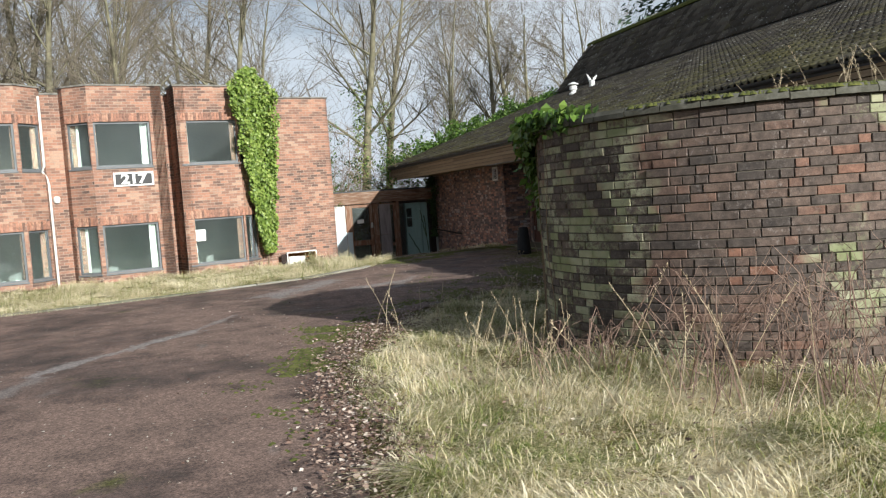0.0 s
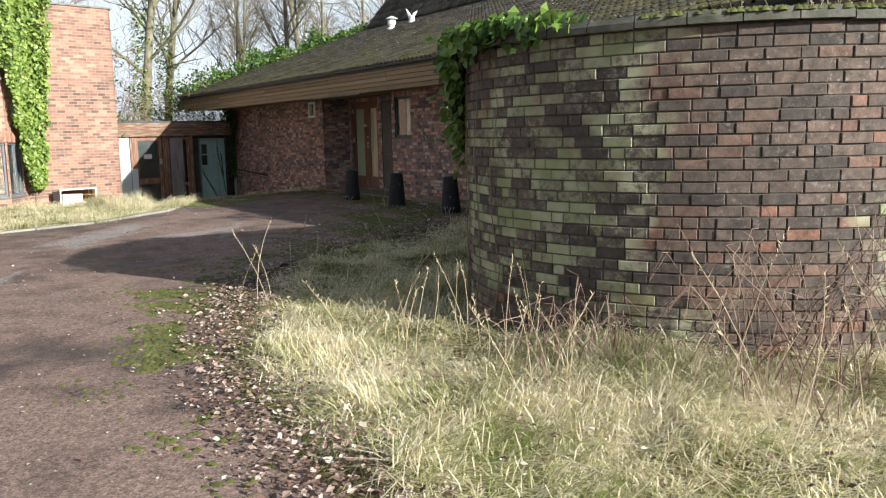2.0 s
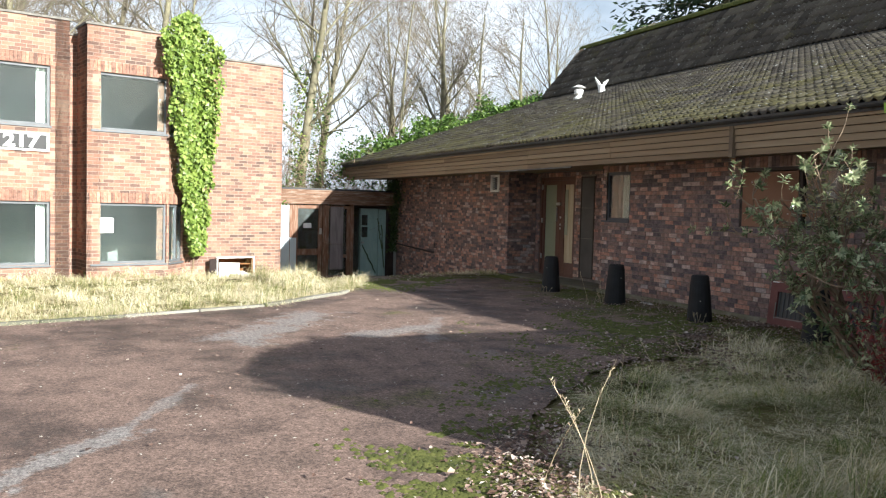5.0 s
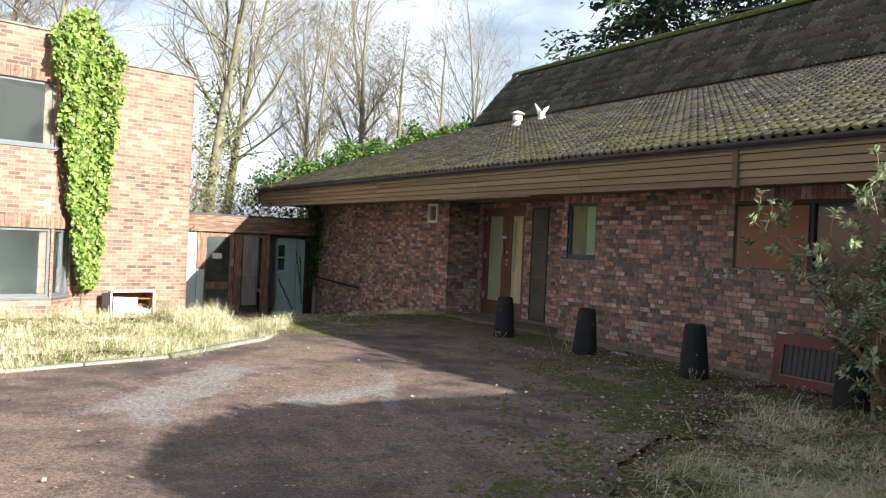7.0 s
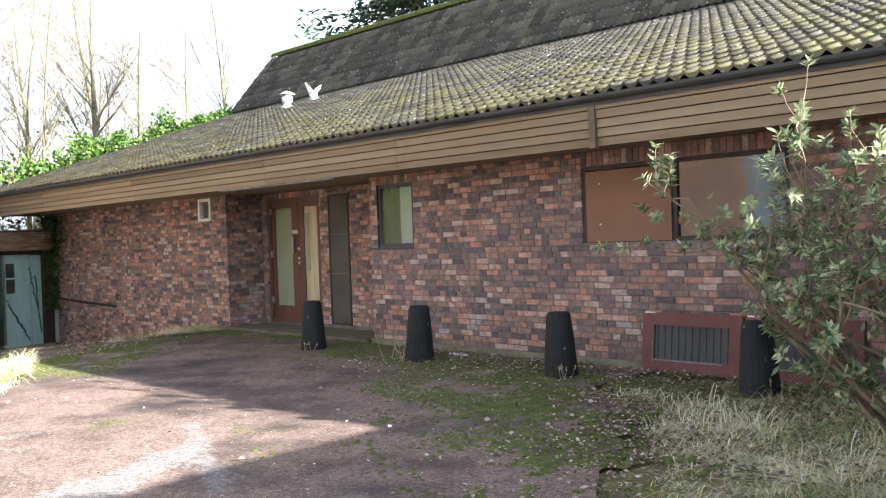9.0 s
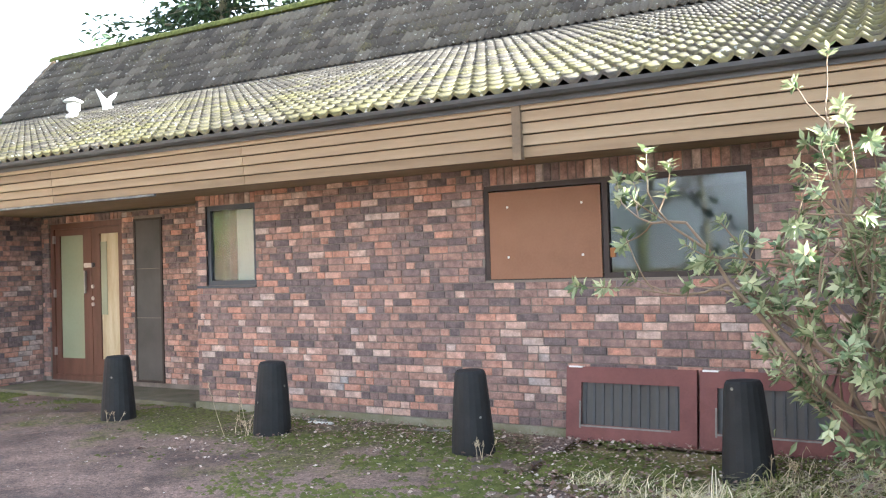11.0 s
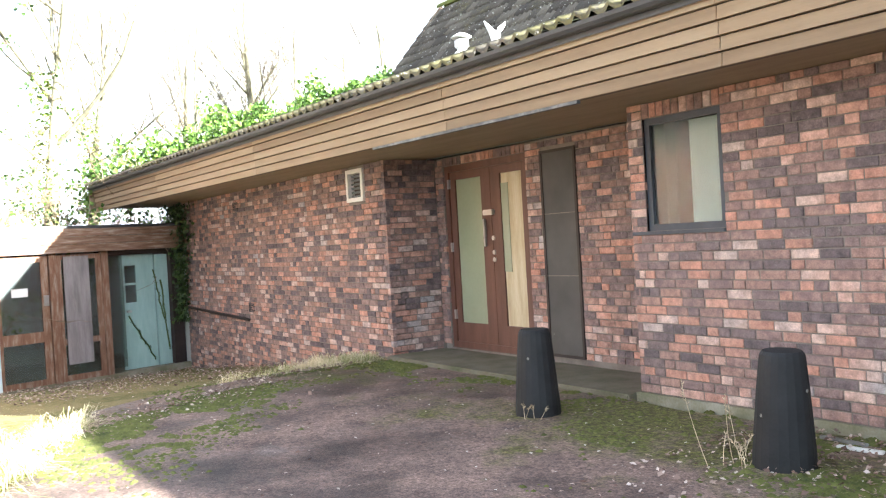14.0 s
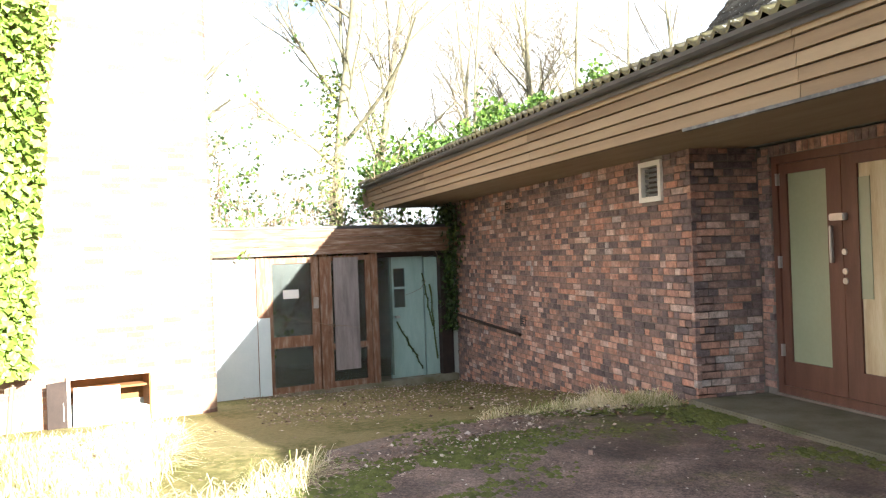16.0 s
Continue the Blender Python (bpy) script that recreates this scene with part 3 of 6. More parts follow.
def build_ground():
    h = Heap()
    xs = [-400, -150, -70, -40, -26] + [-20 + 0.5 * k for k in range(81)] + [26, 40, 70, 150, 400]
    ys = [-400, -150, -70, -40, -26] + [-18 + 0.5 * k for k in range(45)] + [10, 20, 40, 70, 150, 400]
    for x in xs:
        for y in ys:
            z = land(x, y) - 0.03
            if -22 < x < 22 and -20 < y < 6:
                z += 0.035 * noise.noise(Vector((x * 0.9, y * 0.9, 0)))
                if inside(x, y, DRIVE):
                    z -= 0.06
            h.v.append((x, y, z))
    n = len(ys)
    for i in range(len(xs) - 1):
        for j in range(n - 1):
            h.f.append((i * n + j, (i + 1) * n + j, (i + 1) * n + j + 1, i * n + j + 1))
    ob = new("ground", h.mesh("ground", M_GROUND, True))
    tagged(ob, "rough turf and bare soil round the buildings", "ground", kind="structure")


def build_drive():
    bm = bmesh.new()
    poly = []
    for (ax, ay), (bx, by) in zip(DRIVE, DRIVE[1:] + DRIVE[:1]):
        n = max(1, int(math.hypot(bx - ax, by - ay) / 0.3)) if max(abs(ax), abs(bx), abs(ay), abs(by)) < 25 else 1
        for k in range(n):
            x, y = lerp(ax, bx, k / n), lerp(ay, by, k / n)
            j = 0.07 if n > 1 else 0
            poly.append((x + j * noise.noise(Vector((x * 2, y * 2, 3))), y + j * noise.noise(Vector((x * 2, y * 2, 9)))))
    vs = [bm.verts.new((x, y, land(x, y) + 0.005)) for x, y in poly]
    f = bm.faces.new(vs)
    if f.calc_area() and f.normal.z < 0:
        f.normal_flip()
    bmesh.ops.triangulate(bm, faces=[f])
    ob = link_mesh("road", bm, M_ASPHALT)
    tagged(ob, "cracked reddish asphalt drive with moss and worn patches", "road", kind="structure")


def build_kerb():
    kerb = thing("kerb", pose(0, 0, 0), "low concrete kerb half hidden in grass beside the drive", "kerb", kind="structure")
    pts = [(-0.9, -4.65), (-0.5, -4.9), (0.9, -6.4), (1.7, -8.3), (2.4, -10.2), (2.8, -12.2), (3.0, -16.0)]
    for (ax, ay), (bx, by) in zip(pts, pts[1:]):
        ln = math.hypot(bx - ax, by - ay)
        n = max(1, round(ln / 0.9))
        for k in range(n):
            x, y = lerp(ax, bx, (k + 0.5) / n), lerp(ay, by, (k + 0.5) / n)
            bm = bmesh.new()
            box(bm, -ln / n / 2 + 0.006, ln / n / 2 - 0.006, -0.055, 0.055, -0.1, 0.045 + rng.uniform(-0.01, 0.01))
            bmesh.ops.bevel(bm, geom=bm.edges[:], offset=0.015, segments=1, affect="EDGES")
            ob = part("kerb_stone", bm, M_KERB, kerb)
            ob.matrix_basis = pose(x, y, land(x, y), rng.uniform(-2, 2), 0, math.degrees(math.atan2(by - ay, bx - ax)))


# ---- brick laying ----
def courses(x0, x1, z0, z1, holes, length, row, joint=0.009, seed=1):
    """Rows of (x0, x1, z0, z1) for each brick of a wall with openings."""
    r = random.Random(seed)
    out = []
    k, z = 0, z0
    while z + row * 0.6 < z1:
        top = min(z + row - joint, z1)
        mid = (z + top) / 2
        spans = [(x0, x1)]
        for h in holes:
            if h[2] - 0.02 < mid < h[3] + 0.02:
                spans = [s for a, b in spans for s in ((a, min(b, h[0])), (max(a, h[1]), b)) if s[1] - s[0] > 0.03]
        off = (0.0, 0.5, 0.25, 0.75)[k % 4] + r.uniform(-0.04, 0.04)
        for a, b in spans:
            x = x0 - off * length
            while x < b:
                ln = length * (0.5 if r.random() < 0.38 else 1.0)
                u, w = max(x, a), min(x + ln - joint, b)
                if w - u > 0.035:
                    out.append((u, w, z, top))
                x += ln
        z += row
        k += 1
    return out


def one_brick(dx, dz, depth=0.05):
    """A worn brick face: box with a chamfered front, its front at y = 0."""
    c = 0.004
    v = [(-dx, depth, -dz), (dx, depth, -dz), (dx, depth, dz), (-dx, depth, dz), (-dx, c, -dz), (dx, c, -dz), (dx, c, dz), (-dx, c, dz),
         (-dx + c, 0, -dz + c), (dx - c, 0, -dz + c), (dx - c, 0, dz - c), (-dx + c, 0, dz - c)]
    f = [(0, 1, 5, 4), (1, 2, 6, 5), (2, 3, 7, 6), (3, 0, 4, 7), (4, 5, 9, 8), (5, 6, 10, 9), (6, 7, 11, 10), (7, 4, 8, 11), (8, 9, 10, 11)]
    return v, f


def lay_bricks(parent, bricks, place, near, m_ob, m_rest, length, row, joint=0.009, seed=3, proud=0.003):
    """place(x, z) gives the pose of a brick whose middle is there; whole bricks for which near() holds become parts of their own."""
    r = random.Random(seed)
    heap = Heap()
    whole = Heap()
    whole.add(*one_brick((length - joint) / 2, (row - joint) / 2))
    me = whole.mesh("brick", m_ob)
    made = 0
    for x0, x1, z0, z1 in bricks:
        x, z = (x0 + x1) / 2, (z0 + z1) / 2
        m = place(x, z) @ pose(0, r.uniform(-proud, proud), 0, r.uniform(-0.5, 0.5), r.uniform(-0.25, 0.25), r.uniform(-0.5, 0.5))
        if made < 300 and abs(x1 - x0 - (length - joint)) < 1e-4 and near(x, z):
            ob = new("brick", me)
            ob.parent = parent
            ob.matrix_basis = m
            made += 1
        else:
            v, f = one_brick((x1 - x0) / 2, (z1 - z0) / 2)
            heap.add([m @ Vector(p) for p in v], f)
    if heap.v:
        ob = new("brickwork", heap.mesh("brickwork", m_rest))
        ob.parent = parent
        ob["kind"] = "stuff"


# ---- main building ----
WALL_TOP = 2.32
SWIN = (-0.13, 0.60, 1.33, 2.20)
BWIN = (3.32, 5.62, 1.32, 2.16)
CWIN = (6.62, 8.9, 1.32, 2.12)
FACE = 0.008


def soldiers(parent, x0, x1, z0, y=0.0, tall=0.215, apart=False):
    """Bricks on end over an opening."""
    n = max(1, round((x1 - x0) / 0.075))
    w = (x1 - x0) / n
    heap, one = Heap(), Heap()
    v, f = one_brick(w / 2 - 0.005, tall / 2)
    one.add(v, f)
    me = one.mesh("brick", M_MAIN_OB) if apart else None
    for k in range(n):
        p = Vector((x0 + w * (k + 0.5), y + rng.uniform(-0.002, 0.002), z0 + tall / 2))
        if apart:
            ob = new("brick", me)
            ob.parent = parent
            ob.matrix_basis = Matrix.Translation(p)
        else:
            heap.add([Vector(q) + p for q in v], f)
    if not apart:
        ob = new("soldier_course", heap.mesh("soldier_course", M_SOLDIER))
        ob.parent = parent
        ob["kind"] = "stuff"
        return ob


def build_main_walls():
    wall = thing("wall_entrance", pose(0, 0, 0), "dark multicoloured brick wall of the low building under deep eaves", "wall", kind="structure")
    bm = bmesh.new()
    holes = [SWIN, BWIN, CWIN]
    pierced(bm, -0.28, 16.0, -0.1, WALL_TOP, FACE, 0.26, holes)
    lay_uv(bm)
    part("wall_core", bm, M_MORTAR, wall)
    zone = [SWIN[:3] + (WALL_TOP,), BWIN[:3] + (WALL_TOP,), CWIN[:3] + (WALL_TOP,)]
    bricks = courses(-0.28, 9.3, 0.065, WALL_TOP, zone, 0.205, 0.0690, seed=11)
    lay_bricks(wall, bricks, lambda x, z: pose(x, 0, z), lambda x, z: 0.3 < x < 3.3 and 0.45 < z < 2.0, M_MAIN_OB, M_MAIN, 0.205, 0.0690)
    for h in (SWIN, BWIN, CWIN):
        soldiers(wall, h[0], h[1], h[3] + 0.004, tall=WALL_TOP - h[3] - 0.01, apart=True)
    block("plinth", M_CONC, wall, -0.30, 9.3, -0.035, 0.0, -0.1, 0.06, "mossy concrete plinth")

    # recess with the entrance
    rec = thing("wall_recess", pose(0, 0, 0), "recessed brick wall with entrance doors in deep shade", "wall", kind="structure")
    D = 0.72
    door = (-3.93, -2.40, 0.06, 2.22)
    slot = (-2.16, -1.64, 0.10, 2.20)
    bm = bmesh.new()
    pierced(bm, -4.05, -0.02, -0.1, WALL_TOP, D + FACE, D + 0.26, [door])
    box(bm, -4.35, -4.09 - FACE, 0.0 + FACE, D + 0.26, -0.1, WALL_TOP)
    box(bm, -0.28 + FACE, -0.02, 0.262, D + FACE, -0.1, WALL_TOP)
    lay_uv(bm)
    part("wall_core", bm, M_MORTAR, rec)
    b2 = courses(-4.09, -0.28, 0.10, WALL_TOP, [door[:3] + (WALL_TOP,), slot], 0.205, 0.0690, seed=12)
    lay_bricks(rec, b2, lambda x, z: pose(x, D, z), lambda x, z: -1.6 < x < -0.4, M_MAIN_OB, M_MAIN, 0.205, 0.0690)
    soldiers(rec, -3.93, -2.40, 2.224, y=D, tall=0.09, apart=True)
    # return of the block that faces the doors, and the pier's own return
    b3 = courses(0.0, D, 0.0, WALL_TOP, [], 0.205, 0.0690, seed=13)
    ret = thing("wall_return", pose(0, 0, 0), "short brick return wall beside the entrance doors", "wall", kind="structure")
    lay_bricks(ret, b3, lambda s, z: pose(-4.09, s, z, 0, 0, 90), lambda x, z: True, M_MAIN_OB, M_MAIN, 0.205, 0.0690)
    b4 = [b for b in courses(0.0, D, 0.065, WALL_TOP, [(0, 0.1, SWIN[2], WALL_TOP)], 0.205, 0.0690, seed=14)]
    lay_bricks(ret, b4, lambda s, z: pose(-0.28, D - s, z, 0, 0, -90), lambda x, z: True, M_MAIN_OB, M_MAIN, 0.205, 0.0690)
    # threshold slab
    slab = thing("threshold_slab", pose(0, 0, 0), "low mossy concrete slab before the entrance doors", "slab", kind="structure")
    block("slab", M_SLAB, slab, -4.06, -0.31, -0.12, D, -0.08, 0.045, bevel=0.012)

    # block with the vent
    blk = thing("wall_block", pose(0, 0, 0), "dark brick wall of the end block with worn red patches", "wall", kind="structure")
    bm = bmesh.new()
    pierced(bm, -12.2, -4.35, -0.95, WALL_TOP, FACE, 0.26, [(-4.98, -4.56, 1.88, 2.28)])
    box(bm, -4.35, -4.09 - FACE, FACE, 0.26, -0.95, WALL_TOP)
    box(bm, -12.2, -11.94, 0.26, 8.0, -0.95, WALL_TOP)
    lay_uv(bm)
    part("wall_core", bm, M_MORTAR, blk)
    b5 = courses(-12.2, -4.09, -0.84, WALL_TOP, [(-4.98, -4.56, 1.88, 2.28)], 0.205, 0.0690, seed=15)
    b5 = [b for b in b5 if b[3] > land((b[0] + b[1]) / 2, 0) - 0.05]
    lay_bricks(blk, b5, lambda x, z: pose(x, 0, z), lambda x, z: x > -6.3 and z > 0.6, M_MAIN_OB, M_MAIN, 0.205, 0.0690)
    # end wall, back and gables close the building
    shell = thing("wall_back", pose(0, 0, 0), "plain brick walls that close the low building", "wall", kind="structure")
    bm = bmesh.new()
    box(bm, -12.2, 16.0, 13.5, 13.76, -0.95, WALL_TOP)
    box(bm, 15.74, 16.0, 0.26, 13.5, -0.1, WALL_TOP)
    lay_uv(bm)
    part("wall_core", bm, M_BACK, shell)
    fl = thing("floor", pose(0, 0, 0), "bare concrete floor inside the low building", "floor", kind="structure")
    block("slab", M_CONC, fl, -11.9, 15.7, 1.0, 13.4, -0.1, 0.05)
    ceil = bmesh.new()
    box(ceil, -12.0, 15.8, 0.27, 13.4, 2.34, 2.38)
    tagged(link_mesh("ceiling", ceil, M_ROOM), "plain plaster ceiling inside the low building", "ceiling", kind="structure")
    # a partition added to block light, so the rooms behind the glass stay dim
    part_wall = bmesh.new()
    box(part_wall, -11.9, 15.7, 3.6, 3.7, 0.05, 2.33)
    tagged(link_mesh("wall_added_partition", part_wall, M_ROOM), "plain plaster partition added to keep the rooms behind the windows dim", "wall", kind="structure")


EAVE_Y, EAVE_Z = -0.92, 2.75
BREAK_Y, BREAK_Z = 6.2, 5.25
RIDGE_Y, RIDGE_Z = 7.95, 7.28
ROOF_X0, ROOF_X1 = -13.1, 16.5


def roof_point(s):
    """A point up the front slope, s metres from the eave: y, z and the slope's angle."""
    a = math.atan2(BREAK_Z - EAVE_Z, BREAK_Y - EAVE_Y)
    low = math.hypot(BREAK_Z - EAVE_Z, BREAK_Y - EAVE_Y)
    b = math.atan2(RIDGE_Z - BREAK_Z, RIDGE_Y - BREAK_Y)
    if s < low:
        return EAVE_Y + s * math.cos(a), EAVE_Z + s * math.sin(a), a
    return BREAK_Y + (s - low) * math.cos(b), BREAK_Z + (s - low) * math.sin(b), b


def tile_shape(width, length):
    """A concrete tile with two rolls, its tail at y = 0, thick at the tail."""
    prof = []
    for k in range(13):
        u = k / 12
        prof.append((-width / 2 + u * width, 0.042 * max(0.0, math.sin(u * 4 * math.pi - 0.6)) + 0.003))
    v, f = [], []
    for y, lift in ((0.0, 0.040), (length, 0.006)):
        v += [(x, y, z + lift) for x, z in prof]
    v += [(x, 0.0, z + 0.040 - 0.034) for x, z in prof]
    n = len(prof)
    for k in range(n - 1):
        f.append((k, k + 1, n + k + 1, n + k))
        f.append((2 * n + k, 2 * n + k + 1, k + 1, k))
    return v, f


def build_roof():
    roof = thing("roof", pose(4, -0.9, 0, 0, 0, 1.6) @ pose(-4, 0.9, 0), "long mossy concrete-tiled roof in two pitches over deep eaves", "roof", kind="structure")
    # deck below the tiles, both slopes
    bm = bmesh.new()
    prof = [(EAVE_Y + 0.05, EAVE_Z - 0.03), (BREAK_Y, BREAK_Z - 0.03), (RIDGE_Y, RIDGE_Z - 0.03), (9.7, BREAK_Z - 0.03), (14.3, 3.6)]
    under = [(y, z - 0.06) for y, z in prof]
    ends = []
    for x in (ROOF_X0 + 0.03, ROOF_X1):
        ends.append([bm.verts.new((x, y, z)) for y, z in prof + under[::-1]])
    n = len(ends[0])
    for k in range(n):
        bm.faces.new((ends[0][k], ends[0][(k + 1) % n], ends[1][(k + 1) % n], ends[1][k]))
    bm.faces.new(ends[0][::-1]), bm.faces.new(ends[1])
    bmesh.ops.recalc_face_normals(bm, faces=bm.faces[:])
    part("roof_deck", bm, M_GUTTER, roof)
    # gable filling under the verge
    bm = bmesh.new()
    for x in (-12.2, 15.95):
        a = [bm.verts.new((x, y, z)) for y, z in ((-0.2, 2.34), (RIDGE_Y * 2 + 0.5 - 2.7, 2.34), (14.0, 3.55), (9.7, 5.1), (RIDGE_Y, RIDGE_Z - 0.15), (BREAK_Y, BREAK_Z - 0.12), (-0.2, 2.9))]
        bm.faces.new(a)
    lay_uv(bm)
    part("gable", bm, M_BACK, roof)
    W, L = 0.30, 0.335
    v, f = tile_shape(W, L + 0.05)
    one = Heap()
    one.add(v, f)
    me = one.mesh("tile", M_TILE_OB, True)
    rest = Heap()
    low = math.hypot(BREAK_Z - EAVE_Z, BREAK_Y - EAVE_Y)
    total = low + math.hypot(RIDGE_Z - BREAK_Z, RIDGE_Y - BREAK_Y)
    r = random.Random(5)
    rows = int(total / L)
    made = 0
    for i in range(rows):
        y, z, a = roof_point(i * L - 0.03)
        for k in range(int((ROOF_X1 - ROOF_X0) / W)):
            x = ROOF_X0 + W * (k + 0.5)
            m = pose(x, y, z + r.uniform(-0.004, 0.004), math.degrees(a) + r.uniform(-0.6, 0.6), r.uniform(-0.5, 0.5), r.uniform(-0.5, 0.5))
            if made < 300 and i < 12 and -1.5 < x < 6.2:
                ob = new("tile", me)
                ob.parent = roof
                ob.matrix_basis = m
                made += 1
            else:
                rest.add([m @ Vector(p) for p in v], f)
    ob = new("tiling", rest.mesh("tiling", M_TILE, True))
    ob.parent = roof
    ob["kind"] = "stuff"
    # ridge tiles
    ridge = Heap()
    for k in range(int((ROOF_X1 - ROOF_X0) / 0.45)):
        x0 = ROOF_X0 + 0.45 * k
        pts = [(RIDGE_Y + 0.15 * math.cos(w), RIDGE_Z - 0.05 + 0.16 * math.sin(w)) for w in [math.pi * j / 7 for j in range(8)]]
        vv = [(x0 + 0.005, y, z) for y, z in pts] + [(x0 + 0.445, y, z + 0.008) for y, z in pts]
        ridge.add(vv, [(j, j + 1, 8 + j + 1, 8 + j) for j in range(7)])
    ob = new("ridge_tiles", ridge.mesh("ridge_tiles", M_MOSS, True))
    ob.parent = roof
    # eaves: soffit, boarded fascia, gutter
    block("soffit", M_SOFFIT, roof, -12.95, 16.4, -0.78, 0.80, 2.324, 2.336, "faded painted soffit board")
    joints = [-12.95, -9.1, -5.3, -1.4, 1.3, 4.06, 8.1, 12.2, 16.4]
    zs = [2.265 + 0.089 * k for k in range(6)]
    for a, b in zip(joints, joints[1:]):
        for z0, z1 in zip(zs, zs[1:]):
            bm = bmesh.new()
            tilt = 0.012
            y0 = -0.80 - (z0 - 2.285) * 0.12
            vs = box(bm, a + 0.003, b - 0.003, y0 - 0.0, y0 + 0.02, z0 + 0.005, z1 - 0.004)
            for q in (4, 5):
                vs[q].co.y -= 0.004
            for q in (0, 1):
                vs[q].co.y -= tilt
            part("fascia_board", bm, M_FASCIA, roof)
    block("fascia_backing", M_DARKFR, roof, -12.94, 16.38, -0.775, -0.755, 2.27, 2.705)
    block("joint_strip", M_STAIN, roof, 4.04, 4.11, -0.866, -0.80, 2.25, 2.71, "weathered cover strip over the fascia joint")
    block("lead_flashing", M_LEAD, roof, -2.55, 0.15, -0.835, -0.80, 2.242, 2.263, "flaking grey metal strip under the fascia")
    # gutter: half round
    gut = Heap()
    pts = [(-0.90 + 0.06 * math.cos(w), 2.75 + 0.055 * math.sin(w)) for w in [math.pi + math.pi * j / 6 for j in range(7)]]
    inner = [(y * 0.92 + -0.90 * 0.08, z * 0.98 + 0.02 * 2.75) for y, z in pts][::-1]
    ring = pts + inner
    gut.add([(x, y, z) for x in (-13.0, 16.45) for y, z in ring], [(j, (j + 1) % 14, 14 + (j + 1) % 14, 14 + j) for j in range(14)])
    ob = new("gutter", gut.mesh("gutter", M_GUTTER))
    ob.parent = roof
    # bargeboard of the left end
    bm = bmesh.new()
    for (y0, z0), (y1, z1) in (((-0.9, 2.32), (BREAK_Y, BREAK_Z - 0.42)), ((BREAK_Y, BREAK_Z - 0.42), (RIDGE_Y, RIDGE_Z - 0.3))):
        q = [bm.verts.new((x, y, z + dz)) for x in (-13.06, -13.0) for (y, z) in ((y0, z0), (y1, z1)) for dz in (0, 0.4)]
        for ff in ((0, 1, 3, 2), (4, 6, 7, 5), (0, 2, 6, 4), (1, 5, 7, 3), (0, 4, 5, 1), (2, 3, 7, 6)):
            bm.faces.new([q[k] for k in ff])
    part("bargeboard", bm, M_SOFFIT, roof)


def lathe(prof, sides=16):
    """A turned mesh from (radius, z) pairs."""
    bm = bmesh.new()
    rings = [[bm.verts.new((r * math.cos(2 * math.pi * s / sides), r * math.sin(2 * math.pi * s / sides), z)) for s in range(sides)] for r, z in prof]
    for a, b in zip(rings, rings[1:]):
        for s in range(sides):
            bm.faces.new((a[s], a[(s + 1) % sides], b[(s + 1) % sides], b[s]))
    bm.faces.new(rings[0][::-1]), bm.faces.new(rings[-1])
    return bm


def build_roof_things():
    y, z, a = roof_point(5.35)
    cowl = thing("flue_cowl", pose(-8.0, y, z + 0.12), "white metal flue terminal with a conical cap on the tiles", "flue cowl")
    part("pipe", lathe([(0.10, -0.1), (0.10, 0.10), (0.085, 0.11), (0.085, 0.30)]), M_ZINC, cowl, smooth=False)
    part("collar", lathe([(0.15, 0.02), (0.16, 0.05), (0.12, 0.10), (0.10, 0.10)]), M_ZINC, cowl)
    part("drum", lathe([(0.09, 0.16), (0.13, 0.19), (0.13, 0.30), (0.09, 0.33)]), M_ZINC, cowl)
    part("cap", lathe([(0.19, 0.355), (0.195, 0.365), (0.10, 0.42), (0.02, 0.45)]), M_ZINC, cowl, "stained conical cap")
    y, z, a = roof_point(5.95)
    vent = thing("broken_terminal", pose(-7.7, y, z + 0.12, 0, 0, 25), "white broken plastic roof terminal with two split prongs", "roof terminal")
    bm = bmesh.new()
    hp = Heap()
    hp.tube([Vector((0, 0, -0.05)), Vector((0, 0, 0.12)), Vector((0.01, 0, 0.26))], [0.10, 0.095, 0.085], 8)
    for dx, lean in ((-0.09, -0.16), (0.09, 0.10)):
        hp.tube([Vector((dx * 0.5, 0, 0.15)), Vector((dx, 0, 0.28)), Vector((dx + lean * 0.7, 0.03, 0.43 if dx < 0 else 0.36)), Vector((dx + lean, 0.04, 0.50 if dx < 0 else 0.40))], [0.06, 0.055, 0.03, 0.006], 6)
    hp.tube([Vector((0.05, 0, 0.1)), Vector((0.17, -0.02, 0.04)), Vector((0.2, -0.02, -0.04))], [0.05, 0.04, 0.03], 6)
    ob = new("prongs", hp.mesh("prongs", M_ZINC, True))
    ob.parent = vent


def frame_bars(name, parent, material, x0, x1, y0, y1, z0, z1, w, label=""):
    """The four bars of a frame as one mesh."""
    bm = bmesh.new()
    box(bm, x0, x0 + w, y0, y1, z0, z1)
    box(bm, x1 - w, x1, y0, y1, z0, z1)
    box(bm, x0 + w, x1 - w, y0, y1, z0, z0 + w)
    box(bm, x0 + w, x1 - w, y0, y1, z1 - w, z1)
    return part(name, bm, material, parent, label)


def pane(parent, material, x0, x1, y, z0, z1, name="pane", label=""):
    ob = block(name, material, parent, x0, x1, y, y + 0.006, z0, z1, label)
    ob.visible_shadow = False
    return ob


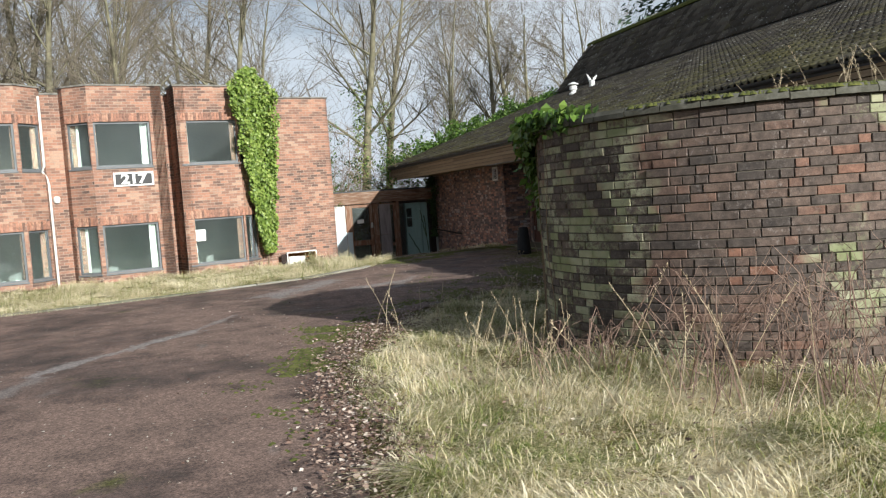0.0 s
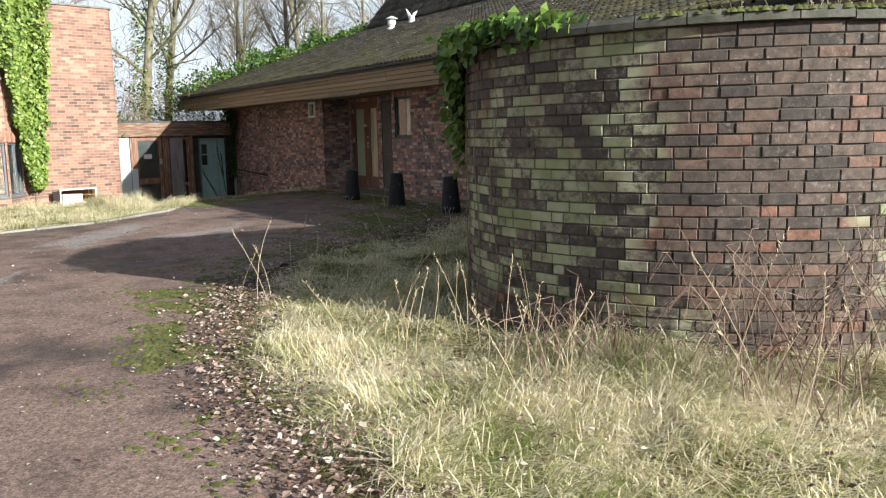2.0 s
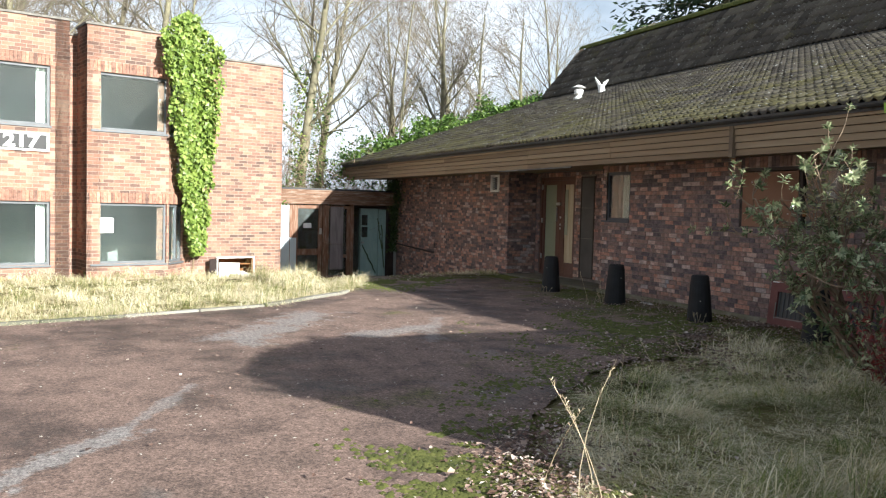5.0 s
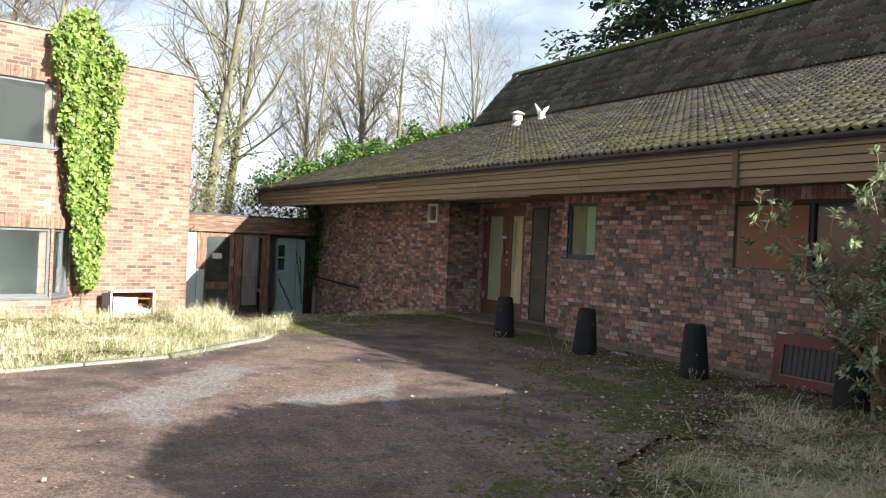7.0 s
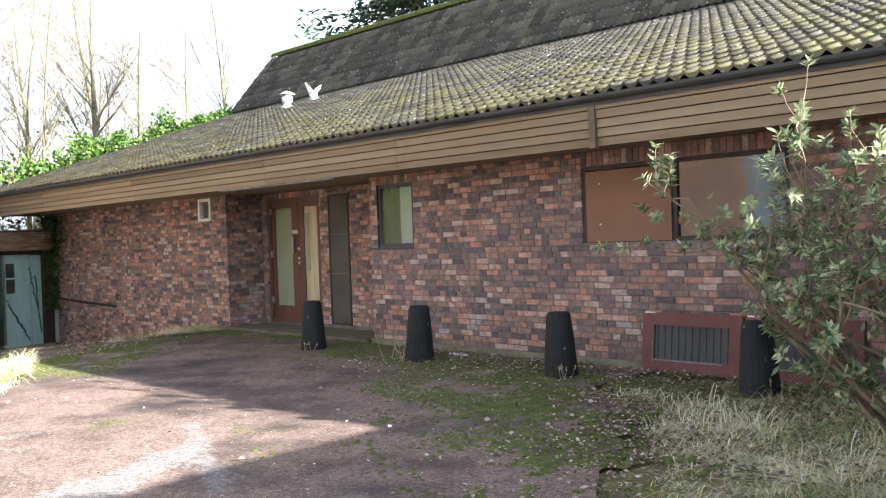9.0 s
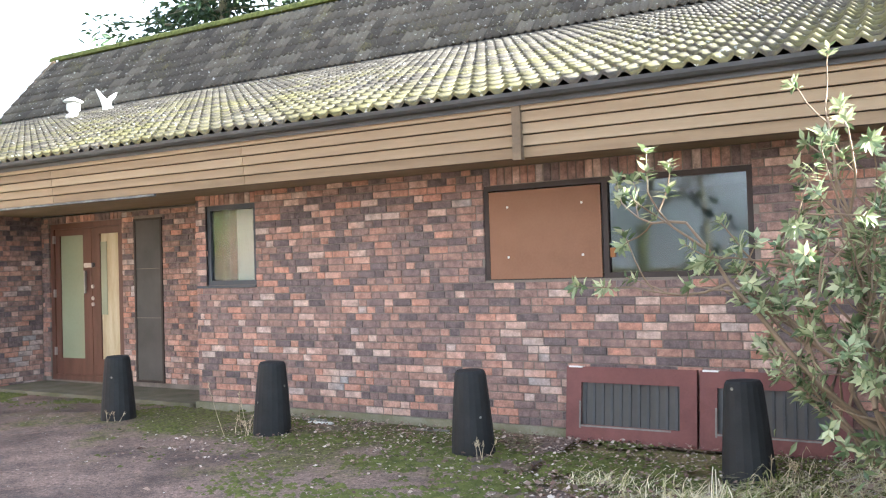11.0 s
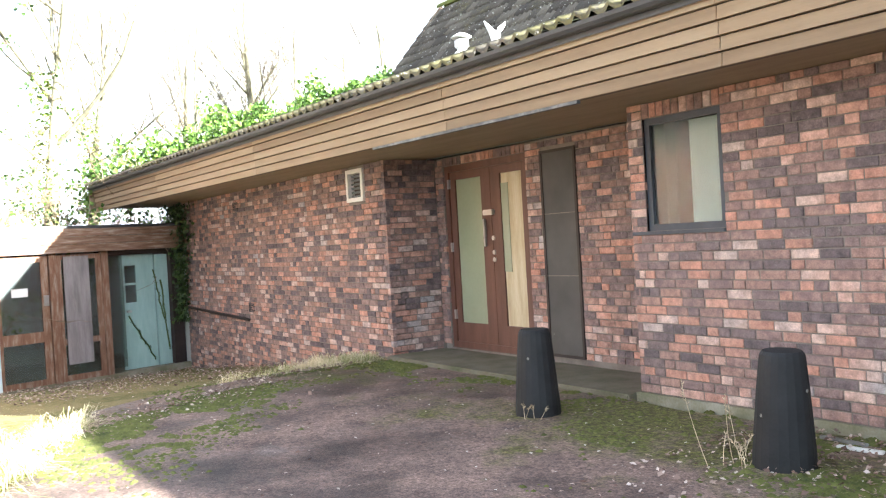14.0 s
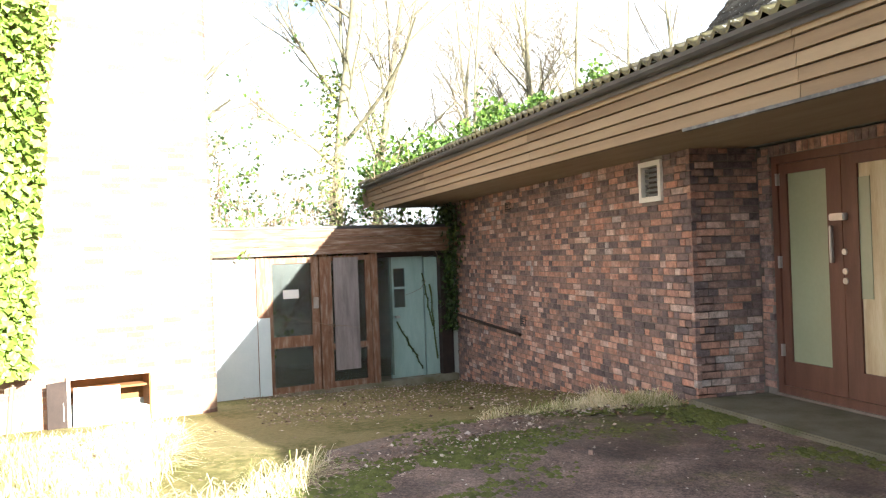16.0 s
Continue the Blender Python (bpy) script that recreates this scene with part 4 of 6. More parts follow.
def build_main_openings():
    # corner window beside the recess
    w = thing("window_1", pose(0, 0, 0), "small slate-blue framed corner window with a pale blind", "window", kind="structure")
    x0, x1, z0, z1 = SWIN
    frame_bars("window_frame", w, M_BLUEFR, x0 + 0.0, x1, 0.03, 0.09, z0, z1, 0.05)
    block("corner_post", M_BLUEFR, w, -0.275, -0.13, 0.012, 0.12, z0, z1)
    block("window_sill", M_BLUEFR, w, x0 - 0.14, x1, -0.012, 0.03, z0 - 0.028, z0 - 0.002)
    pane(w, M_DUSTY, x0 + 0.05, x1 - 0.05, 0.055, z0 + 0.05, z1 - 0.05)
    block("blind", M_CURTAIN, w, x0 + 0.36, x1 - 0.06, 0.12, 0.13, z0 + 0.05, z1 - 0.05, "pale vertical blind strip")
    # boarded window
    w = thing("window_2", pose(0, 0, 0), "wide dark window half covered by brown chipboard", "window", kind="structure")
    x0, x1, z0, z1 = BWIN
    frame_bars("window_frame", w, M_DARKFR, x0, x1, 0.02, 0.09, z0, z1, 0.045)
    block("mullion", M_DARKFR, w, 4.42, 4.47, 0.02, 0.09, z0 + 0.045, z1 - 0.045)
    block("board", M_BOARD, w, x0 + 0.06, 4.415, 0.0, 0.016, z0 + 0.01, z1 - 0.06, "brown painted chipboard sheet")
    for bx in (x0 + 0.24, 4.25):
        for bz in (z0 + 0.2, z1 - 0.2):
            bm = lathe([(0.012, 0), (0.009, 0.005)], 8)
            ob = part("screw_cap", bm, M_WHITE, w)
            ob.matrix_basis = pose(bx, -0.001, bz, 90)
    pane(w, M_GLASS, 4.47, x1 - 0.045, 0.05, z0 + 0.045, z1 - 0.045)
    block("catch", M_CARPET, w, 4.475, 4.52, 0.03, 0.05, z0 + 0.17, z0 + 0.25, "yellowed window catch")
    w = thing("window_3", pose(0, 0, 0), "dark framed window with a white post behind the shrub", "window", kind="structure")
    x0, x1, z0, z1 = CWIN
    frame_bars("window_frame", w, M_DARKFR, x0, x1, 0.02, 0.09, z0, z1, 0.045)
    block("mullion", M_WHITE, w, 7.46, 7.56, 0.015, 0.09, z0 + 0.045, z1 - 0.045)
    pane(w, M_GLASS, x0 + 0.045, 7.46, 0.05, z0 + 0.045, z1 - 0.045)
    pane(w, M_GLASS, 7.56, x1 - 0.045, 0.05, z0 + 0.045, z1 - 0.045)
    # entrance doors
    D = 0.72
    d = thing("door_1", pose(0, D, 0), "red-brown glazed double entrance doors, one pane boarded with plywood", "door", kind="structure")
    x0, x1, z0, z1 = -3.93, -2.40, 0.06, 2.22
    frame_bars("door_frame", d, M_BROWN, x0, x1, 0.03, 0.13, z0, z1, 0.075)
    mid = -3.08
    for a, b, glazed in ((x0 + 0.075, mid - 0.004, M_FROST), (mid + 0.004, x1 - 0.075, M_PLY)):
        leaf = bmesh.new()
        ga, gb = (a + 0.10, b - 0.17) if glazed is M_FROST else (a + 0.17, b - 0.06)
        pierced(leaf, a, b, z0 + 0.075, z1 - 0.078, 0.05, 0.10, [(ga, gb, z0 + 0.30, z1 - 0.17)])
        lf = part("door_leaf", leaf, M_BROWN, d)
        block("pane", glazed, lf, ga, gb, 0.07, 0.085, z0 + 0.30, z1 - 0.17, "dull green obscured pane" if glazed is M_FROST else "bare plywood sheet in the door")
        if glazed is M_PLY:
            block("gap_pane", M_FROST, lf, ga, ga + 0.12, 0.062, 0.069, z0 + 0.9, z1 - 0.28)
    block("pull_handle", M_METAL, d, mid - 0.11, mid - 0.085, 0.0, 0.035, 1.25, 1.56, "tall steel pull handle", 0.006)
    block("latch_block", M_METAL, d, mid - 0.10, mid + 0.07, -0.005, 0.05, 1.60, 1.66, "dull steel door closer arm", 0.008)
    for hz in (1.10, 1.18, 1.34):
        ob = part("lock_rose", lathe([(0.028, 0), (0.026, 0.012)], 12), M_METAL, d)
        ob.matrix_basis = pose(mid + 0.02, 0.05, hz, 90)
    for hz in (0.4, 1.2, 1.95):
        block("hinge", M_METAL, d, x0 + 0.06, x0 + 0.085, 0.02, 0.05, hz, hz + 0.11)
    # tall dark panel in the recess
    p = thing("vent_panel", pose(0, D, 0), "tall narrow dark mesh panel set in the brick", "panel")
    frame_bars("panel_frame", p, M_DARKFR, -2.16, -1.64, -0.012, 0.008, 0.10, 2.20, 0.03)
    block("mesh", M_GREYPANEL, p, -2.13, -1.67, -0.002, 0.007, 0.13, 2.17)
    for hz in (0.92, 1.55):
        block("bar", M_MORTAR, p, -2.13, -1.67, -0.006, -0.003, hz, hz + 0.008)
    # white vent of the block
    v = thing("wall_vent", pose(0, 0, 0), "small white framed vent window high on brick", "vent")
    frame_bars("frame", v, M_WHITE, -4.98, -4.56, -0.03, 0.06, 1.88, 2.28, 0.05)
    for k in range(6):
        block("slat", M_ALU, v, -4.93, -4.61, 0.02, 0.05, 1.935 + 0.05 * k, 1.96 + 0.05 * k)
    block("backing", M_DARKFR, v, -4.93, -4.61, 0.06, 0.07, 1.93, 2.23)
    # air bricks and the low ledge on the block
    for x, z in ((-8.45, 0.44), (-8.9, 2.08)):
        a = thing("air_brick", pose(x, 0, z), "small dark terracotta air brick in the wall", "air brick")
        frame_bars("frame", a, M_DARKFR, -0.11, 0.11, -0.004, 0.02, -0.07, 0.07, 0.02)
        for k in range(3):
            block("slot", M_BLACK, a, -0.08, 0.08, -0.002, 0.01, -0.045 + 0.035 * k, -0.025 + 0.035 * k)
    l = thing("low_pipe", pose(0, 0, 0), "thin dark service pipe along the brick", "pipe")
    hp = Heap()
    hp.tube([Vector((-11.9, -0.03, 0.36)), Vector((-10.2, -0.03, 0.30)), Vector((-8.5, -0.03, 0.25))], [0.025] * 3, 8)
    ob = new("pipe_run", hp.mesh("pipe_run", M_DARKFR, True))
    ob.parent = l


def build_bollards():
    b = thing("bollard", pose(-0.49, -0.90, 0.0), "tapered black painted concrete bollard on mossy ground", "bollard", "bollards before the wall")
    part("shaft", lathe([(0.172, -0.05), (0.172, 0.02), (0.166, 0.12), (0.142, 0.42), (0.124, 0.60), (0.119, 0.625), (0.105, 0.645), (0.04, 0.652)], 20), M_BLACK, b, smooth=False)
    for w in (0.6, 2.4, 4.4):
        ob = part("chip", lathe([(0.012, 0), (0.004, 0.004)], 6), M_COPING, b)
        ob.matrix_basis = pose(0.150 * math.cos(w + 2.8), 0.150 * math.sin(w + 2.8), 0.25 + 0.08 * w, 90, 0, math.degrees(w + 2.8) + 90)
    for x, rz, tilt in ((1.58, 60, 1.5), (3.64, 130, -1.0), (5.69, 200, 2.0)):
        copy_thing(b, pose(x, -0.90, 0.0, tilt, tilt * 0.6, rz))


def build_leaning_frames():
    for x0, x1, tilt in ((4.10, 5.17, -7), (5.19, 6.25, -9)):
        s = thing("window_sash", pose(0, -0.145, 0.0, tilt), "old maroon window sash with slatted glass leaning on brick", "window sash", "sashes leaning on the wall")
        frame_bars("sash_frame", s, M_MAROON, x0, x1, 0.0, 0.06, 0.0, 0.60, 0.13)
        block("mesh_pane", M_GREYPANEL, s, x0 + 0.13, x1 - 0.13, 0.03, 0.04, 0.13, 0.47)
        for k in range(11):
            xx = x0 + 0.16 + (x1 - x0 - 0.32) * k / 10
            block("slat", M_GUTTER, s, xx - 0.01, xx + 0.01, 0.018, 0.03, 0.13, 0.47)
        block("bead", M_COPING, s, x0 + 0.115, x0 + 0.13, -0.004, 0.002, 0.10, 0.32, "flaking white paint edge")
        block("bead", M_COPING, s, x0 + 0.13, x1 - 0.2, -0.004, 0.002, 0.113, 0.126, "flaking white paint edge")
        block("chip", M_WHITE, s, x0 + 0.02, x0 + 0.14, -0.003, 0.062, 0.59, 0.604, "white paint flake")


# ---- rounded brick wing ----
CX, CY, CR = 11.32, -2.95, 2.10
DRUM_TOP = 2.03


def drum_place(s, z):
    """s runs along the outer face: down the straight flank, then round the curve."""
    flank = 2.2
    if s < flank:
        return pose(CX - CR, CY + flank - s, z, 0, 0, -90)
    w = math.pi + (s - flank) / CR
    return pose(CX + CR * math.cos(w), CY + CR * math.sin(w), z, 0, 0, math.degrees(w) + 90)


def build_drum():
    d = thing("wall_round", pose(0, 0, 0), "rounded brick wing wall stained with pale green moss", "wall", kind="structure")
    row, length = 0.0725, 0.205
    total = 2.2 + CR * math.pi * 1.22
    core = Heap()
    n = 60
    ring = []
    for k in range(n + 1):
        m = drum_place(total * k / n, 0)
        a, b = m @ Vector((0, 0.012, 0)), m @ Vector((0, 0.26, 0))
        ring += [(a.x, a.y, -0.15), (a.x, a.y, DRUM_TOP), (b.x, b.y, DRUM_TOP), (b.x, b.y, -0.15)]
    core.add(ring, [(4 * k + j, 4 * k + (j + 1) % 4, 4 * k + 4 + (j + 1) % 4, 4 * k + 4 + j) for k in range(n) for j in range(4)])
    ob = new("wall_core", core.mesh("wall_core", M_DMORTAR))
    ob.parent = d
    bricks = courses(0, total, 0.0, DRUM_TOP, [], length, row, 0.009, seed=21)
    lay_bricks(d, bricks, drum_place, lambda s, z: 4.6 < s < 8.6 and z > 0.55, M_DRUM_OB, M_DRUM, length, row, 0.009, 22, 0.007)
    # coping: tile creasing and a mossy weathered top
    hp = Heap()
    r = random.Random(4)
    steps = int(total / 0.31)
    for k in range(steps):
        s0, s1 = total * k / steps + 0.004, total * (k + 1) / steps - 0.004
        dz = r.uniform(-0.006, 0.006)
        v = []
        for s in (s0, (s0 + s1) / 2, s1):
            m = drum_place(s, 0)
            for y, z in ((-0.055, DRUM_TOP), (-0.055, DRUM_TOP + 0.04), (-0.03, DRUM_TOP + 0.075), (0.29, DRUM_TOP + 0.10), (0.29, DRUM_TOP)):
                v.append(m @ Vector((0, y, z + dz)))
        f = [(5 * i + j, 5 * i + (j + 1) % 5, 5 * i + 5 + (j + 1) % 5, 5 * i + 5 + j) for i in range(2) for j in range(5)] + [(4, 3, 2, 1, 0), (10, 11, 12, 13, 14)]
        hp.add(v, f)
    ob = new("coping", hp.mesh("coping", M_DCOPING))
    ob.parent = d
    ob["label"] = "lichen-covered concrete coping"
    moss = Heap()
    for k in range(5200):
        s = r.uniform(0.3, total)
        if noise.noise(Vector((s * 0.9, 0, 5))) < -0.22:
            continue
        y = r.uniform(-0.05, 0.26)
        c = drum_place(s, 0) @ Vector((0, y, DRUM_TOP + 0.065 + 0.09 * max(0, y)))
        q = r.uniform(0.01, 0.04)
        ang = r.uniform(0, 6)
        v = [c + Vector((q * math.cos(ang + 1.05 * j), q * math.sin(ang + 1.05 * j), -0.01)) for j in range(6)] + [c + Vector((0, 0, q * 0.75))]
        moss.add(v, [(j, (j + 1) % 6, 6) for j in range(6)])
    ob = new("moss_cushions", moss.mesh("moss_cushions", M_MOSS, True))
    ob.parent = d
    ob["kind"] = "stuff"
    # roof of the wing, flat behind the coping
    bm = bmesh.new()
    vs = [bm.verts.new((CX + (CR - 0.2) * math.cos(w), CY + (CR - 0.2) * math.sin(w), DRUM_TOP + 0.02)) for w in [2 * math.pi * k / 32 for k in range(32)]]
    bm.faces.new(vs)
    part("flat_roof", bm, M_GUTTER, d)


# ---- two-storey brick house ----
HOUSE = pose(-8.38, -4.98, 0, 0, 0, 105.07)
BASE = -0.95
LOW, UPP = (0.08, 1.40), (2.97, 4.20)


def seg(a, b):
    """The pose of a wall stretch from a to b, in the house's own plan (x to the right, y inward), outside on its right-hand side."""
    (ax, ay), (bx, by) = a, b
    return pose(ax, ay, 0, 0, 0, math.degrees(math.atan2(by - ay, bx - ax))), math.hypot(bx - ax, by - ay)


def house_window(house, m, x0, x1, z0, z1, split=None, curtain="", n=0, paper=None):
    w = new("window")
    w.parent = house
    w.matrix_basis = m
    frame_bars("frame", w, M_ALU, x0, x1, 0.05, 0.11, z0, z1, 0.055)
    block("sill", M_ALU, w, x0 - 0.02, x1 + 0.02, -0.03, 0.05, z0 - 0.045, z0 - 0.004)
    cuts = [x0 + 0.055, x1 - 0.055]
    if split:
        block("mullion", M_ALU, w, split - 0.03, split + 0.03, 0.05, 0.11, z0 + 0.055, z1 - 0.055)
        cuts = [x0 + 0.055, split - 0.03, split + 0.03, x1 - 0.055]
    for a, b in zip(cuts[::2], cuts[1::2]):
        pane(w, M_GRIMY, a, b, 0.075, z0 + 0.055, z1 - 0.055)
    for side in curtain:
        cx0, cx1 = (x0 + 0.06, x0 + 0.24) if side == "l" else (x1 - 0.24, x1 - 0.06)
        hp = Heap()
        k = 9
        v = []
        for j in range(k):
            xx = lerp(cx0, cx1, j / (k - 1))
            v += [(xx, 0.2 + 0.025 * (j % 2), z0 + 0.03), (xx, 0.2 + 0.025 * (j % 2), z1 - 0.03)]
        hp.add(v, [(2 * j, 2 * j + 2, 2 * j + 3, 2 * j + 1) for j in range(k - 1)])
        ob = new("curtain", hp.mesh("curtain", M_CURTAIN))
        ob.parent = w
        ob["label"] = "pale hanging curtain strip"
    block("window_board", M_WHITE, w, x0 + 0.06, x1 - 0.06, 0.12, 0.3, z0 - 0.01, z0 + 0.03)
    if paper:
        block("paper_notice", M_SIGNW, w, paper[0], paper[1], 0.066, 0.07, paper[2], paper[3], "blank white paper taped inside the glass")


def house_wall(house, a, b, top, holes=(), name="wall"):
    m, ln = seg(a, b)
    bm = bmesh.new()
    pierced(bm, 0, ln, BASE, top, 0, 0.28, [(h[0], h[1], h[2], h[3]) for h in holes])
    lay_uv(bm)
    ob = part(name, bm, M_ORANGE, house)
    ob.matrix_basis = m
    return m, ln, ob


def build_house():
    house = thing("house", HOUSE, "derelict two-storey orange brick building with canted window bays", "building")
    T = 4.93   # tower parapet
    P = 5.17   # bay parapet
    # outline in plan, from the far left to the tower; x to the right, bays stand forward (y < 0)
    tops = Heap()

    def cap(a, b, top):
        m, ln = seg(a, b)
        v = [m @ Vector(p) for p in ((-0.03, -0.035, top), (ln + 0.03, -0.035, top), (ln + 0.03, 0.30, top), (-0.03, 0.30, top), (-0.03, -0.035, top + 0.045), (ln + 0.03, -0.035, top + 0.045), (ln + 0.03, 0.30, top + 0.06), (-0.03, 0.30, top + 0.06))]
        tops.add(v, [(3, 2, 1, 0), (4, 5, 6, 7), (0, 1, 5, 4), (1, 2, 6, 5), (2, 3, 7, 6), (3, 0, 4, 7)])

    def stretch(a, b, top, wins=()):
        """wins: (x0, x1, split, curtain, paper) for both storeys."""
        holes = [(w[0], w[1], *zz) for w in wins for zz in (LOW, UPP)]
        m, ln, ob = house_wall(house, a, b, top, holes)
        cap(a, b, top)
        for w in wins:
            for n, zz in enumerate((LOW, UPP)):
                house_window(house, m, w[0], w[1], *zz, split=w[2] if n == 0 else w[3], curtain=w[4], n=n, paper=w[5] if n == 0 else None)
                s = soldiers(ob, max(0.0, w[0] - 0.05), min(ln, w[1] + 0.05), zz[1] + 0.005, y=-0.012, tall=0.225)

    # bay b (canted on its right), then the tower
    stretch((-4.53, 0.0), (-4.18, 0.0), 5.02)
    stretch((-4.18, 0.0), (-4.18, -0.8), P)
    stretch((-4.18, -0.8), (-2.42, -0.8), P, [(0.10, 1.72, None, None, "l", (0.20, 0.58, 0.75, 1.08))])
    stretch((-2.42, -0.8), (-1.75, -0.10), P, [(0.04, 0.78, 0.5, 0.5, "", None)])
    stretch((-1.75, -0.10), (-1.40, 0.0), P)
    # tower with rounded right corner, as a fan of narrow stretches
    m, ln, ob = house_wall(house, (-1.40, 0.0), (0.62, 0.0), T, [(0.44, 1.42, -0.62, 0.13)], "tower_wall")
    cap((-1.40, 0.0), (0.62, 0.0), T)
    prev = (0.62, 0.0)
    for k in range(1, 5):
        w = math.pi / 2 * k / 4
        p = (0.62 + 0.26 * math.sin(w), 0.26 - 0.26 * math.cos(w))
        house_wall(house, prev, p, T, name="tower_wall")
        cap(prev, p, T)
        prev = p
    house_wall(house, prev, (0.88, 4.0), T, name="tower_wall")
    cap(prev, (0.88, 4.0), T)
    # bay a (canted on its left)
    stretch((-4.53, -0.8), (-4.53, 0.0), P)
    stretch((-6.48, -0.8), (-4.53, -0.8), P, [(0.10, 1.58, None, None, "r", (0.06, 0.16, 0.80, 0.90))])
    stretch((-7.02, -0.30), (-6.48, -0.8), P, [(0.03, 0.70, None, None, "l", None)])
    stretch((-7.08, 0.0), (-7.02, -0.30), P)
    stretch((-7.55, 0.0), (-7.08, 0.0), 5.04)
    # bay z (canted on its right) and its neighbour further on
    stretch((-7.62, -0.30), (-7.55, 0.0), P)
    stretch((-8.22, -0.8), (-7.62, -0.30), P, [(0.04, 0.74, None, None, "", None)])
    stretch((-10.2, -0.8), (-8.22, -0.8), P, [(0.14, 1.90, None, None, "l", None)])
    stretch((-10.2, 0.0), (-10.2, -0.8), P)
    stretch((-16.0, 0.0), (-10.2, 0.0), 5.04)
    ob = new("parapet_coping", tops.mesh("parapet_coping", M_COPING))
    ob.parent = house
    # back, far side, floors and flat roof close it
    bm = bmesh.new()
    box(bm, -16.0, 0.88, 7.0, 7.28, BASE, 5.0)
    box(bm, -16.0, -15.72, 0.28, 7.0, BASE, 5.0)
    box(bm, 0.6, 0.88, 4.0, 7.0, BASE, 4.9)
    lay_uv(bm)
    part("back_wall", bm, M_ORANGE, house)
    bm = bmesh.new()
    box(bm, -15.7, 0.55, 0.3, 7.0, 4.55, 4.70)
    part("flat_roof", bm, M_GUTTER, house)
    bm = bmesh.new()
    for z in (-0.5, 2.1):
        box(bm, -15.7, 0.55, 0.3, 7.0, z, z + 0.25)
    box(bm, -15.7, 0.55, 2.6, 2.75, -0.25, 4.55)
    part("inner_floor", bm, M_ROOM, house)
    bm = bmesh.new()
    for a, b, c in ((-4.16, -1.8, -0.5), (-6.5, -4.56, -0.5), (-10.1, -8.1, -0.5)):
        for z in (-0.5, 2.1, 4.55):
            box(bm, a, b, c, 0.3, z, z + 0.25)
    part("bay_floor", bm, M_ROOM, house)["kind"] = "stuff"
    # number sign
    sign = thing("number_sign", HOUSE @ pose(-5.46, -0.845, 2.62), "black number plate with a white border reading 217", "sign")
    block("plate", M_SIGNW, sign, -0.53, 0.53, 0.0, 0.04, -0.19, 0.19)
    block("field", M_SIGNK, sign, -0.48, 0.48, -0.006, 0.0, -0.145, 0.145)
    cu = bpy.data.curves.new("digits", "FONT")
    cu.body = "217"
    cu.size, cu.align_x, cu.align_y, cu.extrude, cu.offset = 0.36, "CENTER", "CENTER", 0.004, 0.012
    tmp = bpy.data.objects.new("digits", cu)
    scene.collection.objects.link(tmp)
    me = bpy.data.meshes.new_from_object(tmp.evaluated_get(bpy.context.evaluated_depsgraph_get()))
    bpy.data.objects.remove(tmp)
    me.materials.clear()
    me.materials.append(M_SIGNW)
    ob = new("digits", me)
    ob.parent = sign
    ob.matrix_basis = pose(0, -0.011, -0.005, 90) @ Matrix.Diagonal((1.25, 1, 1, 1))
    # downpipe and alarm box
    pipe = thing("downpipe", HOUSE, "white painted downpipe with an elbow on brick", "downpipe")
    hp = Heap()
    hp.tube([Vector((-7.62, -0.36, 4.95)), Vector((-7.62, -0.36, 3.1)), Vector((-7.70, -0.42, 2.95)), Vector((-7.56, -0.05, 2.8)), Vector((-7.52, -0.05, 2.6)), Vector((-7.52, -0.05, -0.3))], [0.035] * 6, 8)
    ob = new("pipe_run", hp.mesh("pipe_run", M_WHITE, True))
    ob.parent = pipe
    al = thing("wall_lamp", HOUSE @ pose(-7.36, -0.02, 2.18), "small white bulkhead lamp on brick", "lamp")
    part("body", lathe([(0.07, -0.08), (0.09, -0.02), (0.09, 0.06), (0.05, 0.10)], 12), M_WHITE, al)
    # broken service cupboard in the tower foot
    c = thing("meter_cupboard", HOUSE @ pose(-0.95, 0.0, -0.62), "broken white service cupboard set in the brick with its door fallen", "cupboard")
    frame_bars("case", c, M_WHITE, -0.02, 0.97, -0.10, 0.34, 0.0, 0.76, 0.035)
    block("back", M_CARPET, c, 0.0, 0.95, 0.345, 0.36, 0.02, 0.74, "orange chipboard back")
    block("shelf", M_CARPET, c, 0.02, 0.93, 0.02, 0.33, 0.56, 0.585)
    block("lining", M_CARPET, c, 0.915, 0.933, -0.08, 0.33, 0.04, 0.72, "bare chipboard side of the case")
    lid = block("door_panel", M_WHITE, c, 0, 0.52, 0, 0.018, 0, 0.6, "fallen white door panel")
    lid.matrix_basis = pose(0.03, -0.125, 0.03, -3, 2, 0)
    lid = block("flap", M_WHITE, c, 0, 0.44, 0, 0.018, 0, 0.24, "broken white panel hanging askew")
    lid.matrix_basis = pose(0.50, -0.09, 0.20, -14, 16, 0)
    leaf = block("side_leaf", M_DARKFR, c, -0.24, 0.0, -0.008, 0.008, 0.0, 0.72, "dark inner leaf swung outward")
    leaf.matrix_basis = pose(-0.03, -0.11, 0.0, 0, 0, 24)
    hp = Heap()
    hp.tube([Vector((-0.06, -0.12, 0.72)), Vector((-0.07, -0.13, 0.5)), Vector((-0.065, -0.135, 0.26))], [0.006] * 3, 5)
    ob = new("cord", hp.mesh("cord", M_WHITE, True))
    ob.parent = c


# ---- link between the buildings ----
LINK = pose(-10.79, -3.51, 0, 0, 0, 104.54)


